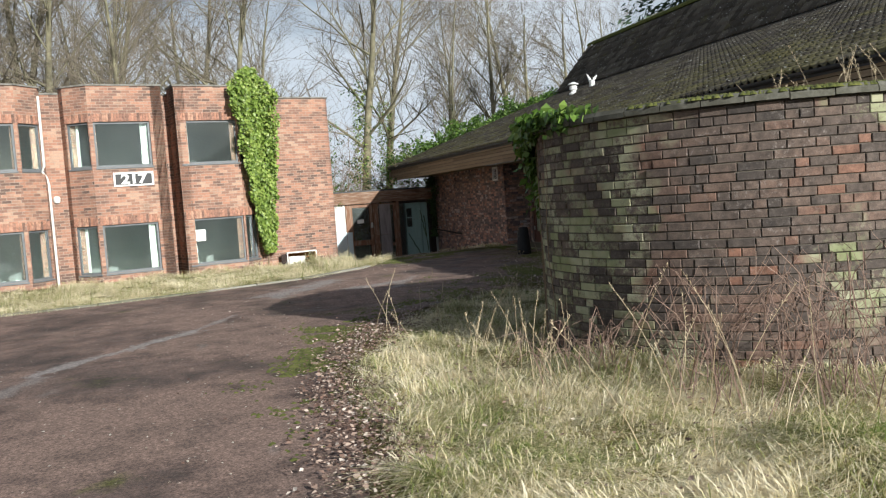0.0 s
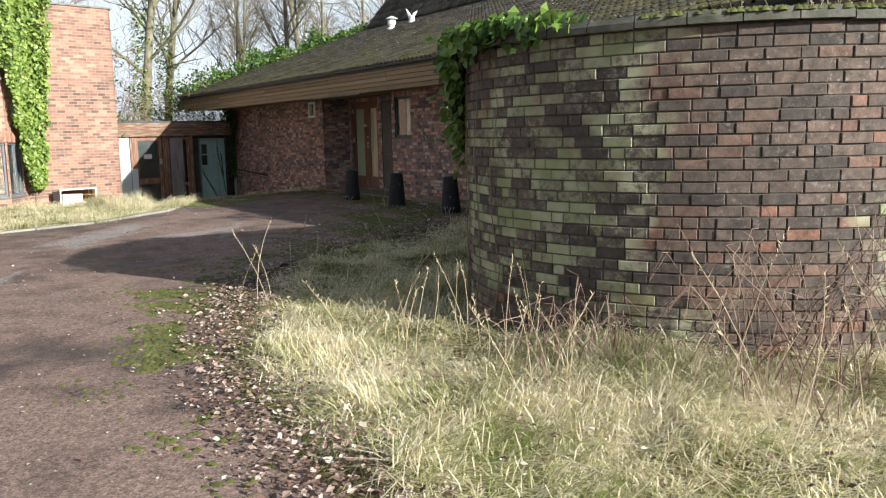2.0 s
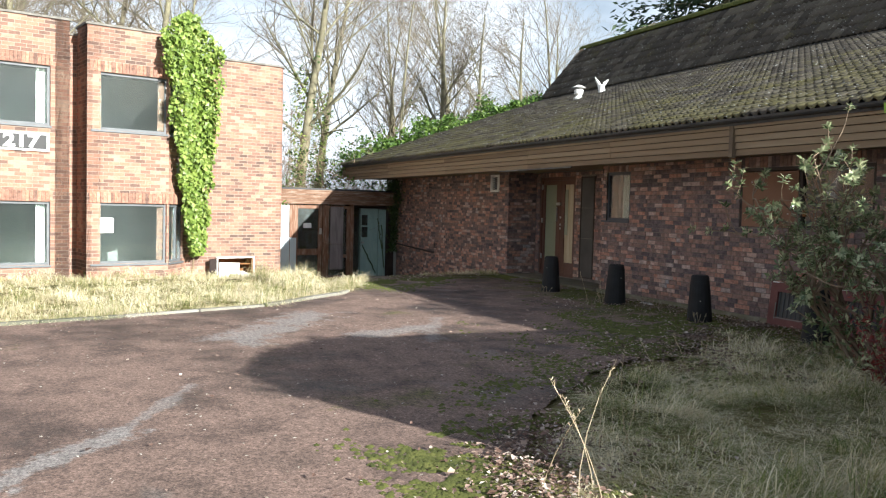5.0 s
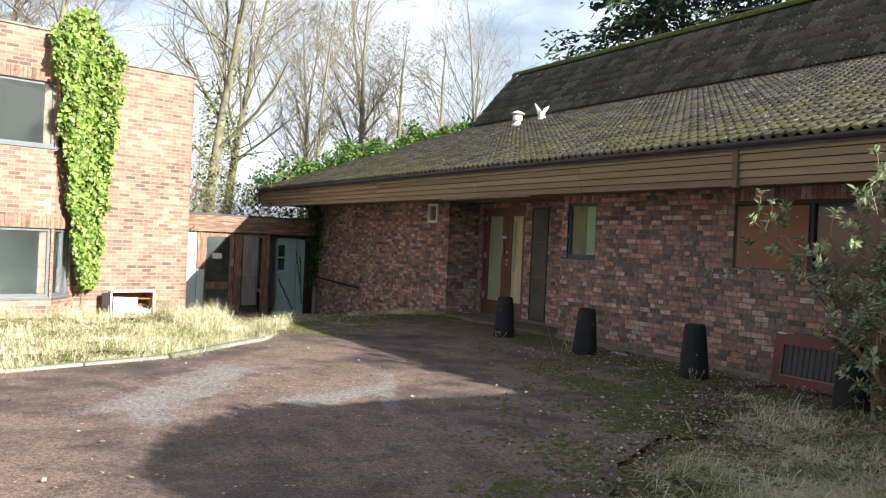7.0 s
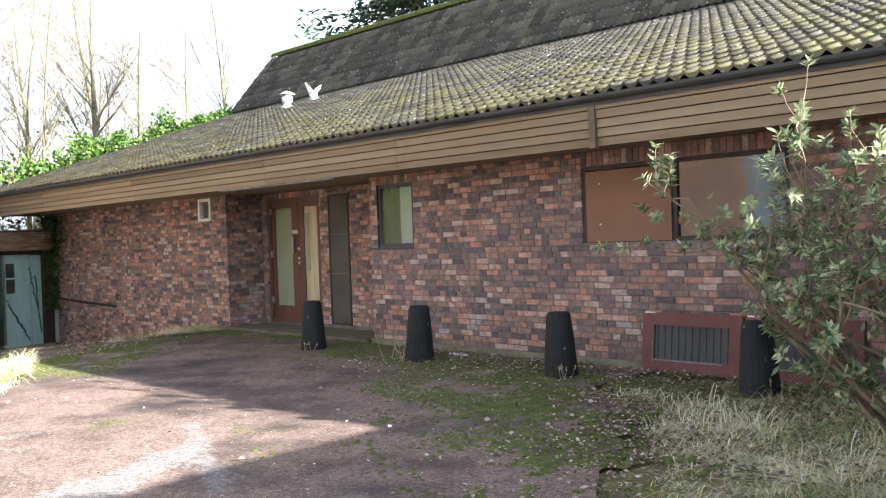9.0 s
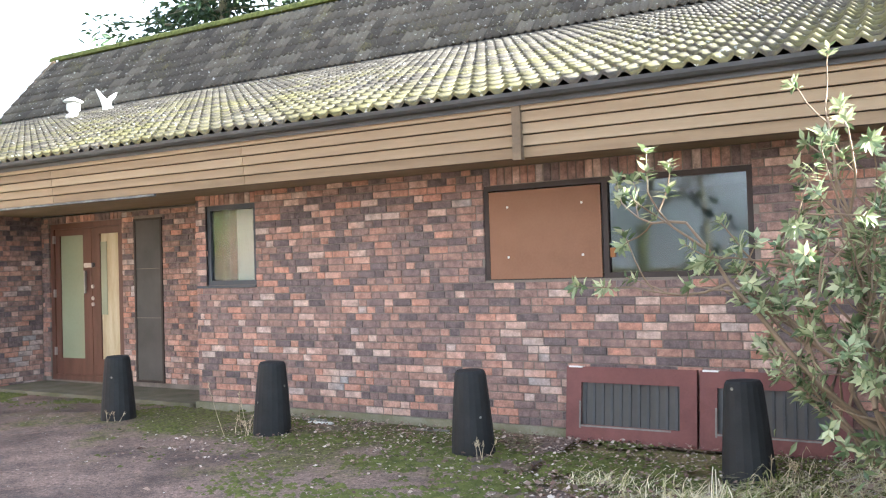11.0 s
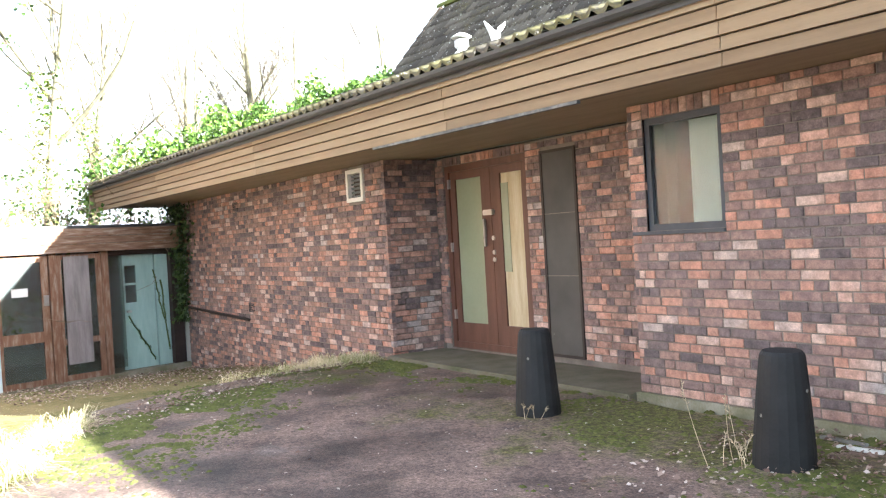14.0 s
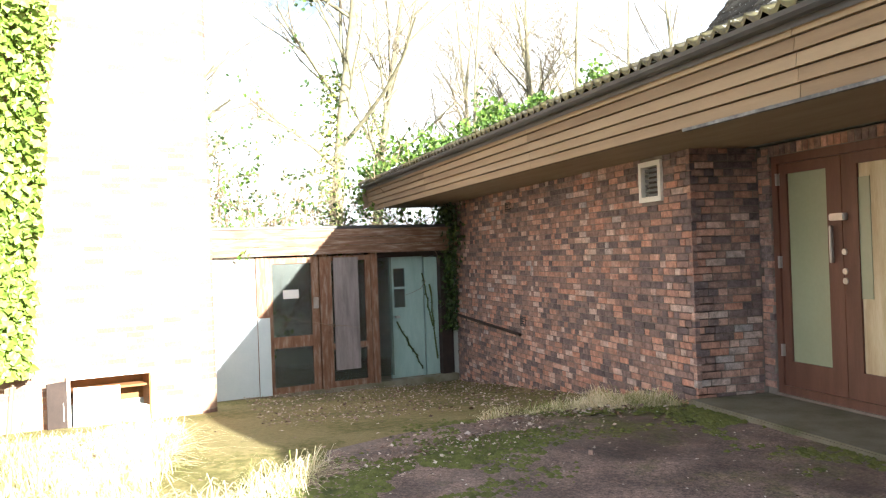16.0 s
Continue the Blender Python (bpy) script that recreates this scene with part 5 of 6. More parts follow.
def build_link():
    G = -0.72
    link = thing("link_corridor", LINK, "low glazed link with peeling brown timber and a boarded door", "corridor")
    # fascia of two lapped boards, roof, floor, back
    for k, (z0, z1) in enumerate(((1.49, 1.63), (1.635, 1.76), (1.765, 1.90))):
        block("fascia_board", M_PEELH, link, -1.1, 3.62, -0.10 - 0.012 * k, -0.06, z0, z1, "peeling brown fascia board" if k == 0 else "")
    block("roof_slab", M_GUTTER, link, -1.1, 3.62, -0.13, 3.2, 1.905, 1.95)
    block("ceiling_board", M_ROOM, link, -1.1, 3.62, -0.05, 3.2, 1.50, 1.53)
    block("floor_slab", M_CONC, link, -1.1, 3.62, -0.02, 3.2, G - 0.2, G + 0.02)
    block("back_wall", M_ROOM, link, -1.1, 3.62, 3.2, 3.4, G - 0.2, 1.9)
    block("end_wall", M_ROOM, link, -1.2, -1.1, -0.02, 3.4, G - 0.2, 1.9)
    block("end_wall", M_ROOM, link, 3.62, 3.75, -0.02, 3.4, G - 0.2, 1.9)
    # pale panel, upper pane and lower sheet
    block("panel", M_PANEL, link, -1.1, 0.0, 0.0, 0.03, G + 0.02, 0.55, "pale blue-white flush panel")
    block("panel", M_WHITE, link, -1.1, -0.03, 0.01, 0.03, 0.56, 1.49, "white painted upper panel")
    block("loose_sheet", M_PANEL, link, -0.02, 0.17, -0.05, -0.03, G + 0.02, 0.52, "pale loose sheet against the door")
    # posts
    for x0, x1, z1 in ((-0.02, 0.14, 1.49), (1.96, 2.08, 1.49), (1.04, 1.16, 1.49)):
        block("post", M_PEEL, link, x0, x1, -0.02, 0.08, G, z1)
    # glazed door leaf with mid rail
    leaf = bmesh.new()
    pierced(leaf, 0.14, 1.02, G + 0.02, 1.46, 0.0, 0.05, [(0.24, 0.90, 0.20, 1.36), (0.24, 0.90, -0.60, 0.02)])
    lf = part("door_leaf", leaf, M_PEEL, link, "peeling brown glazed door")
    pane(lf, M_DUSTY, 0.24, 0.90, 0.02, 0.20, 1.36)
    pane(lf, M_DUSTY, 0.24, 0.90, 0.02, -0.60, 0.02)
    block("lock_case", M_METAL, lf, 0.92, 1.0, -0.04, 0.0, 0.62, 0.80, "steel keypad lock", 0.006)
    block("paper_notice", M_SIGNW, lf, 0.42, 0.68, 0.012, 0.018, 0.80, 0.94, "small blank white notice")
    # second leaf with a weathered board across it
    leaf = bmesh.new()
    pierced(leaf, 1.17, 1.95, G + 0.02, 1.46, 0.0, 0.05, [(1.25, 1.86, 0.02, 1.38), (1.25, 1.86, -0.60, -0.08)])
    lf = part("door_leaf", leaf, M_PEEL, link, "peeling brown door leaf")
    pane(lf, M_DUSTY, 1.25, 1.86, 0.03, -0.60, 1.38)
    bd = block("cover_board", M_GREYPLY, lf, 1.28, 1.72, -0.025, -0.005, -0.42, 1.43, "grey weathered board nailed over the pane")
    # green door standing back in its dark lobby
    block("lobby_side", M_DARKFR, link, 2.08, 2.12, 0.06, 0.5, G, 1.49)
    gd = bmesh.new()
    pierced(gd, 2.42, 3.08, G + 0.02, 1.40, 0.22, 0.27, [(2.50, 2.72, 0.52, 1.20)])
    g = part("green_door", gd, M_MINT, link, "pale green flush door with a tall narrow glazed slot")
    pane(g, M_DUSTY, 2.50, 2.72, 0.24, 0.52, 1.20)
    block("bar", M_MINT, g, 2.50, 2.72, 0.225, 0.235, 0.84, 0.88)
    block("door_handle", M_METAL, g, 2.50, 2.58, 0.17, 0.22, 0.34, 0.38, "steel lever handle")
    block("side_leaf", M_MINT, link, 3.10, 3.36, 0.20, 0.25, G + 0.02, 1.38, "pale green side leaf")
    block("door_head", M_DARKFR, link, 2.08, 3.6, 0.14, 0.30, 1.40, 1.49)
    block("jamb", M_DARKFR, link, 3.37, 3.60, 0.1, 0.3, G, 1.40)
    pane(link, M_DUSTY, 2.12, 2.40, 0.10, G + 0.1, 1.40)
    # dead ivy stems across the green door
    st = thing("dead_creeper", LINK, "dry dark creeper stems across the pale door", "creeper")
    hp = Heap()
    r = random.Random(9)
    for x0, z0, x1, z1 in ((2.52, 0.28, 3.0, -0.55), (3.05, 1.1, 3.22, 0.15), (3.2, 0.9, 3.3, -0.4)):
        pts = [Vector((lerp(x0, x1, k / 8) + r.uniform(-0.02, 0.02), 0.19, lerp(z0, z1, k / 8))) for k in range(9)]
        hp.tube(pts, [0.012 + 0.008 * r.random() for _ in pts], 5)
        for p in pts[1:]:
            for _ in range(5):
                hp.leaf(p, rand_dir(r), Vector((0, 0, 1)), 0.05, 0.035)
    ob = new("stems", hp.mesh("stems", M_IVYD))
    ob.parent = st


# ---- plants ----
def ivy_mass(name, label, places, material, leaf=0.09, seed=1, droop=0.6, stems=(), kind_of="ivy"):
    """places: (point, outward) pairs for each leaf."""
    r = random.Random(seed)
    t = thing(name, pose(0, 0, 0), label, kind_of)
    hp = Heap()
    for p, out in places:
        way = (rand_dir(r) * 0.75 + out * 0.5 + Vector((0, 0, -droop))).normalized()
        s = leaf * r.uniform(0.6, 1.35)
        hp.leaf(p, way, (out + rand_dir(r) * 0.55).normalized(), s, s * 0.85)
    ob = new("foliage", hp.mesh("foliage", material))
    ob.parent = t
    if stems:
        hs = Heap()
        for pts, rad in stems:
            hs.tube(pts, [rad * (1 - 0.6 * k / len(pts)) for k in range(len(pts))], 5)
        ob = new("stem", hs.mesh("stem", M_STEM, True))
        ob.parent = t
    return t


def build_ivies():
    r = random.Random(31)
    # tower: a hanging tongue from the parapet to the foot
    pl = []
    out = (HOUSE.to_3x3() @ Vector((0, -1, 0))).normalized()
    while len(pl) < 8000:
        z = r.uniform(0.25, 5.75)
        k = max(0.0, (z - 0.3) / 5.3)
        edge = 0.20 * noise.noise(Vector((0, z * 1.6, 1)))
        x0 = lerp(-1.72, -2.78, k ** 0.75) + edge
        x1 = lerp(-1.40, -0.95, min(1, k * 1.15)) + 0.14 * noise.noise(Vector((4, z * 1.6, 1)))
        if z > 5.2:
            w = (5.75 - z) / 0.55
            x0, x1 = lerp(-2.1, x0, w), lerp(-1.7, x1, w)
        x = r.uniform(x0, x1)
        clump = 0.16 * (0.5 + noise.noise(Vector((x * 2.2, z * 2.2, 7))))
        front = -0.82 if x < -2.3 else (-0.82 + (x + 2.3) / 0.7 * 0.75 if x < -1.6 else 0.0)
        y = front - abs(r.gauss(0.14, 0.08)) - 1.5 * max(0, clump)
        if z > 5.2 and r.random() < 0.5:
            y = front + r.uniform(-0.3, 0.35)
        pl.append((HOUSE @ Vector((x, y, z)), out))
    stems = [([HOUSE @ Vector((-1.55 + 0.1 * math.sin(z), -0.06, z)) for z in (-0.5, 0.2, 0.8, 1.6, 2.6, 3.6, 4.8)], 0.03)]
    ivy_mass("ivy", "bright green ivy hanging down the brick tower", pl, M_IVY, 0.105, 2, 0.7, stems)
    # on the shoulder of the rounded wing
    pl = []
    for _ in range(3400):
        s = r.triangular(2.8, 6.1, 3.95)
        low = lerp(0.85, 2.0, min(1, abs(s - 3.85) / 0.8)) + 0.2 * noise.noise(Vector((s * 3, 0, 2)))
        z = lerp(low, 2.22, math.sqrt(r.random()))
        m = drum_place(s, z)
        o = (m.to_3x3() @ Vector((0, -1, 0))).normalized()
        bulge = 0.05 + 0.20 * max(0, z - 1.5) * (0.6 + noise.noise(Vector((s * 2, z * 3, 3))))
        pl.append((m @ Vector((r.gauss(0, 0.05), -abs(r.gauss(bulge, 0.05)) + (0.25 * r.random() if z > 2.0 else 0), 0)), o))
    st = []
    for k in range(7):
        s = 3.2 + 0.34 * k
        st.append(([drum_place(s + 0.08 * math.sin(z * 5 + k), z) @ Vector((0, -0.015, 0)) for z in (0.0, 0.4, 0.8, 1.2, 1.6, 1.95)], 0.006))
    ivy_mass("ivy", "dark ivy spilling over the coping of the rounded wall", pl, M_IVYM, 0.085, 3, 0.7, st)
    # on the left corner of the block
    pl = []
    for _ in range(3200):
        z = r.uniform(0.1, 2.3)
        x = -12.1 + abs(r.gauss(0.25, 0.22 + 0.14 * max(0, z - 0.6)))
        pl.append((Vector((min(x, -10.8), -0.02 - abs(r.gauss(0.08, 0.07)), z)), Vector((0, -1, 0))))
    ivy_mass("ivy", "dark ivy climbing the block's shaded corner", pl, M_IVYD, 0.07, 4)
    # over the verge of the roof
    pl = []
    for _ in range(11000):
        k = r.random() ** 0.8
        s = k * 7.6
        y, z, a = roof_point(s)
        h = (0.22 + 1.0 * max(0.0, 0.25 + noise.noise(Vector((y * 1.3, 3, 1))) + 0.6 * noise.noise(Vector((y * 3.7, 5, 1))))) * (1.0 - 0.45 * k)
        pl.append((Vector((-13.1 - 0.028 * (y + 0.9) + r.gauss(-0.1, 0.22), y - 0.48 + r.gauss(0, 0.1), z + r.uniform(-0.45, h))), Vector((0.4, -0.5, 0.6)).normalized()))
    ivy_mass("ivy", "bright ivy growing over the roof verge", pl, M_IVYM, 0.105, 5, 0.2)


def grow(hp, tw, r, p, d, length, rad, depth, spread=0.6, up=0.15, first=True):
    n = 7 if first else (4 if depth > 1 else 3)
    pts, q, dirs = [p], p, []
    for k in range(n):
        d = (d + rand_dir(r) * (0.07 if first else 0.17) + Vector((0, 0, up * 0.35))).normalized()
        q = q + d * (length / n)
        pts.append(q)
        dirs.append(d)
    end = rad * (0.16 if first else 0.4)
    (hp if rad > 0.03 else tw).tube(pts, [lerp(rad, end, k / n) for k in range(n + 1)], 7 if rad > 0.08 else (4 if rad > 0.02 else 3))
    if depth == 0:
        return
    kids = 17 if first else {4: 7, 3: 7, 2: 5, 1: 4}[depth]
    for k in range(kids):
        t = lerp(0.28 if first else 0.2, 1.0, (k + r.random() * 0.8) / kids)
        i = min(n - 1, int(t * n))
        b = pts[i].lerp(pts[i + 1], min(1.0, t * n - i))
        side = rand_dir(r, 0.4)
        nd = (dirs[i] * (1 - spread) + side * spread + Vector((0, 0, up))).normalized()
        ln = length * (r.uniform(0.20, 0.40) * (1.25 - 0.7 * t) if first else r.uniform(0.4, 0.7))
        grow(hp, tw, r, b, nd, ln, max(0.006, lerp(rad, end, t) * (0.42 if first else 0.6)), depth - 1, spread, up * 0.7, False)


def bare_tree(name, label, m, height, rad, seed, lean=(0, 0), ivy=0.0, depth=5, spread=0.55):
    r = random.Random(seed)
    hp, tw = Heap(), Heap()
    trunk = Vector((lean[0], lean[1], 1)).normalized()
    grow(hp, tw, r, Vector((0, 0, -0.3)), trunk, height, rad, depth, spread, 0.22)
    t = thing(name, m, label, "tree", "bare trees behind the buildings")
    ob = new("trunk", hp.mesh("trunk", M_BARK, True))
    ob.parent = t
    ob = new("crown", tw.mesh("crown", M_TWIG))
    ob.parent = t
    if ivy:
        lf = Heap()
        for _ in range(1800):
            z = r.uniform(0, ivy)
            w = r.uniform(0, 6.28)
            q = trunk * z + Vector((math.cos(w), math.sin(w), 0)) * (rad * 0.9 + abs(r.gauss(0.05, 0.1)))
            lf.leaf(q, (Vector((math.cos(w), math.sin(w), -0.5)) + rand_dir(r) * 0.5).normalized(), Vector((0, 0, 1)), 0.14, 0.12)
        ob = new("ivy_sleeve", lf.mesh("ivy_sleeve", M_IVY))
        ob.parent = t
    return t


def build_trees():
    r = random.Random(77)
    kinds = [
        bare_tree("tree", "tall bare ash tree with an ivy-clad trunk", pose(-24.0, -0.6, -0.7, 0, 0, 0), 17.0, 0.27, 3, (0.02, 0.05), 8.0, 4),
        bare_tree("tree", "bare slender tree with fine upright twigs", pose(-30.5, 9.4, -0.7), 17.0, 0.22, 5, (0.0, 0.03), 0, 4, 0.5),
        bare_tree("tree", "bare spreading tree with crooked limbs", pose(-22.5, -7.2, -0.7), 15.0, 0.25, 8, (0.05, 0.06), 4.0, 4, 0.66),
        bare_tree("tree", "young bare tree with a thin pale stem", pose(-27.0, 5.0, -0.7), 14.0, 0.13, 13, (0.03, 0), 0, 3, 0.5),
    ]
    spots = [(-33.0, 12.5), (-34, 3), (-40, 10), (-36, -4), (-19.5, -18.5), (-24.5, -16), (-28, -23), (-31, -13.5), (-43, -16), (-29, -12), (-26, -17), (-31, -21), (-24, -24), (-38, -15), (-29, -30),
             (-26, -12.5), (-21.5, -15), (-23, -20.5), (-27, -27), (-33, -9), (-20, -11.5), (-35, -27), (-22, -30), (-27.5, -5), (-41, -9), (-45, 16), (-38, 20), (-26, 14), (-34, 16), (-36, 8), (-32, -33), (-40, -22), (-37, -36), (-46, -30), (-24, -35), (-21, -26), (-30, -16.5)]
    for n, (x, y) in enumerate(spots):
        k = kinds[(2, 0, 1, 3, 2, 1)[n % 6]]
        m = pose(x, y, -0.78, 0, 0, r.uniform(0, 360))
        t = copy_thing(k, m)
        s = r.uniform(0.8, 1.15)
        t.scale = (s, s, s)
    # unseen trees added behind the camera so window glass mirrors less bright sky
    for n, (x, y) in enumerate(((-14, -36), (-8, -41), (-3, -37), (2, -43), (7, -38), (12, -44), (17, -39), (22, -43), (27, -38), (33, -42), (38, -34), (43, -28), (-19, -40), (46, -20))):
        t = copy_thing(kinds[(0, 2, 1)[n % 3]], pose(x, y, -0.3, 0, 0, r.uniform(0, 360)))
    # undergrowth thicket behind the link; the last six, unseen, only darken the reflections
    for n, (x, y, h) in enumerate(((-15.5, -1.5, 6.6), (-16.5, 1.0, 7.2), (-15.0, -3.6, 6.2), (-18.0, -4.0, 8.2), (-17.5, 3.5, 6.4), (-17.0, -2.6, 8.6), (-20.5, 6.5, 4.5), (-22, 3.0, 4.0), (-19.5, 9.5, 5.0), (-25, -14.5, 4.0), (-24, -26, 4.0), (-2, -33, 6), (5, -35, 6), (12, -34, 6), (19, -35, 6), (26, -33, 6), (33, -31, 6))):
        hp, tw, lf = Heap(), Heap(), Heap()
        for _ in range(26):
            d = Vector((r.gauss(0, 0.6), r.gauss(0, 0.6), 1)).normalized()
            p = Vector((r.gauss(0, 0.7), r.gauss(0, 0.7), -0.2))
            grow(hp, tw, r, p, d, h * r.uniform(0.4, 0.7), 0.022, 2, 0.6, 0.05, False)
        for _ in range(260):
            q = r.choice(tw.v)
            for _ in range(7):
                lf.leaf(q + rand_dir(r) * 0.13, rand_dir(r), rand_dir(r), 0.10, 0.08)
        t = thing("thicket", pose(x, y, -0.78), "tangled thicket of bare stems and ivy leaves", "thicket", "thickets behind the link")
        tw.add(hp.v, hp.f)
        ob = new("stems", tw.mesh("stems", M_STEM))
        ob.parent = t
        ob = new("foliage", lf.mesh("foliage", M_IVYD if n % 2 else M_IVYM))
        ob.parent = t
    # dark conifers behind the ridge
    def conifer(m, height, width, seed):
        r = random.Random(seed)
        t = thing("conifer", m, "dark green conifer with drooping sprays", "conifer", "conifers behind the ridge")
        hp, lf = Heap(), Heap()
        hp.tube([Vector((0, 0, -0.3)), Vector((0.1, 0, height * 0.5)), Vector((0, 0.1, height))], [0.4, 0.26, 0.04], 8)
        for k in range(150):
            z = height * (0.12 + 0.88 * (k / 150) ** 0.9)
            reach = width * (1 - (z / height) ** 1.6) * r.uniform(0.55, 1.1) + 0.4
            w = k * 2.4 + r.uniform(-0.4, 0.4)
            d = Vector((math.cos(w), math.sin(w), r.uniform(-0.1, 0.3)))
            pts = [Vector((0, 0, z)) + d * (reach * u) + Vector((0, 0, -0.25 * reach * u * u)) for u in (0, 0.35, 0.7, 1.0)]
            hp.tube(pts, [0.06, 0.045, 0.025, 0.01], 4)
            for _ in range(150):
                u = r.random() ** 0.6
                q = pts[0].lerp(pts[3], u) + rand_dir(r) * 0.32 * (0.4 + u)
                lf.leaf(q, (d + rand_dir(r) * 0.9 + Vector((0, 0, -0.5))).normalized(), rand_dir(r), r.uniform(0.2, 0.42), r.uniform(0.07, 0.15))
        ob = new("trunk", hp.mesh("trunk", M_BARK))
        ob.parent = t
        ob = new("crown", lf.mesh("crown", M_NEEDLE))
        ob.parent = t
        return t
    c = conifer(pose(-14.0, 14.4, -0.7), 17.5, 7.0, 3)
    for x, y, s in ((-9.0, 17.0, 1.1), (-3.5, 18.5, 1.05), (2.5, 20.0, 1.1)):
        t = copy_thing(c, pose(x, y, -0.7, 0, 0, 70 * s * 3))
        t.scale = (s, s, s)


def edge_gap(x, y):
    """How far a place lies from the drive's grassy edge."""
    best = 9.0
    for (ax, ay), (bx, by) in zip(DRIVE_R[1:], DRIVE_R[2:]):
        k = max(0.0, min(1.0, ((x - ax) * (bx - ax) + (y - ay) * (by - ay)) / ((bx - ax) ** 2 + (by - ay) ** 2)))
        best = min(best, math.hypot(x - lerp(ax, bx, k), y - lerp(ay, by, k)))
    return best


def grass_heap(name, label, tufts, where, tall, seed, lean=0.5, blades=11):
    """where(r) gives x, y and how rank the growth is there. Each tuft is a bunch of thin blades that fall over one way."""
    r = random.Random(seed)
    hp = Heap()
    n = 0
    while n < tufts:
        spot = where(r)
        if not spot:
            continue
        x, y, rank = spot
        n += 1
        lump = max(0.0, noise.noise(Vector((x * 1.7, y * 1.7, 11))))
        base = Vector((x, y, land(x, y) - 0.03 + 0.20 * lump * rank))
        flow = noise.noise(Vector((x * 1.1, y * 1.1, 2))) * 5.0
        hair = tall * rank * r.uniform(0.55, 1.25)
        for _ in range(blades):
            w = flow + r.gauss(0, 1.1)
            d = Vector((math.cos(w), math.sin(w), 0))
            ln = hair * r.uniform(0.35, 1.25)
            bend = lean * r.uniform(0.35, 1.6)
            s = Vector((-d.y, d.x, 0)) * r.uniform(0.0012, 0.0035)
            p0 = base + Vector((r.gauss(0, 0.035), r.gauss(0, 0.035), 0))
            rise = max(0.10, 1 - 0.6 * bend)
            p1 = p0 + d * (ln * bend * 0.22) + Vector((0, 0, ln * rise * 0.55))
            p2 = p0 + d * (ln * bend * 0.62) + Vector((0, 0, ln * rise * 0.90))
            p3 = p0 + d * (ln * bend * 1.05) + Vector((r.gauss(0, 0.01), r.gauss(0, 0.01), ln * max(0.04, rise * 0.92 - 0.22 * bend)))
            hp.add([p0 - s, p0 + s, p1 + s, p1 - s, p2 + s * 0.7, p2 - s * 0.7, p3], [(0, 1, 2, 3), (3, 2, 4, 5), (5, 4, 6)])
    ob = new(name, hp.mesh(name, M_GRASS))
    tagged(ob, label, "grass", kind="stuff")


def build_grass():
    def right(r):
        x, y = r.uniform(4.4, 16.8), r.uniform(-7.7, -0.3)
        if inside(x, y, DRIVE) or math.hypot(x - CX, y - CY) < CR + 0.05 or (CX - CR < x < CX + CR and y > CY):
            return None
        if y > -1.4 and x < 5.8:
            return None
        gap = edge_gap(x, y)
        if gap < 0.22 + 0.25 * noise.noise(Vector((x * 2, y * 2, 1))):
            return None
        if x < 9.5 and r.random() < 0.45:
            return None
        bare = noise.noise(Vector((x * 0.8, y * 0.8, 14)))
        if bare < -0.32 and r.random() < 0.7:
            return None
        return x, y, max(0.3, 0.75 + 0.75 * noise.noise(Vector((x * 0.75, y * 0.75, 4)))) * min(1.0, 0.5 + gap)

    grass_heap("grass_right", "long matted dry grass with green tufts", 15000, right, 0.26, 41, 1.6, 13)

    def left(r):
        u, v = r.random(), r.random() ** 1.3
        pts = DRIVE_L[:8]
        k = u * (len(pts) - 1)
        i = min(len(pts) - 2, int(k))
        x = lerp(pts[i][0], pts[i + 1][0], k - i) + 0.04 - v * 6.5
        y = lerp(pts[i][1], pts[i + 1][1], k - i) - v * 0.6 * (1 - u)
        f = (Vector((x, y, 0)) - Vector((-8.38, -4.98, 0)))
        if f.dot(Vector((0.966, 0.26, 0))) < 0.9:
            return None
        if y > -4.6 and (-4.1 - x) * 4.0 + (-0.1 - y) * 2.6 > 5.2 + 1.6 * noise.noise(Vector((x * 1.5, y * 1.5, 3))):
            return None
        return x, y, max(0.2, 0.58 + 0.95 * noise.noise(Vector((x * 1.2, y * 1.2, 8)))) * (1.25 if u < 0.35 else 0.8) * min(1.0, 0.35 + 0.3 * (f.dot(Vector((0.966, 0.26, 0))) - 0.9))

    grass_heap("grass_left", "sunlit dry grass along the kerb", 10000, left, 0.34, 42, 1.05)

    def court(r):
        x = r.uniform(-10.5, -3.9)
        y = r.uniform(-4.8, -0.2)
        if inside(x, y, DRIVE):
            return None
        # a rank strip above the bank, bare leaf mould further down
        off = ((-4.1 - x) * 4.0 + (-0.1 - y) * 2.6) / 4.77
        k = 0.75 - 0.8 * max(0.0, off - 0.3) + 0.4 * noise.noise(Vector((x * 1.5, y * 1.5, 2)))
        if r.random() > max(0.0, k):
            return None
        return x, y, 0.55 + 0.5 * noise.noise(Vector((x * 1.3, y * 1.3, 5)))

    grass_heap("grass_court", "thin green and straw grass in the sunken court", 1500, court, 0.30, 43, 0.9)


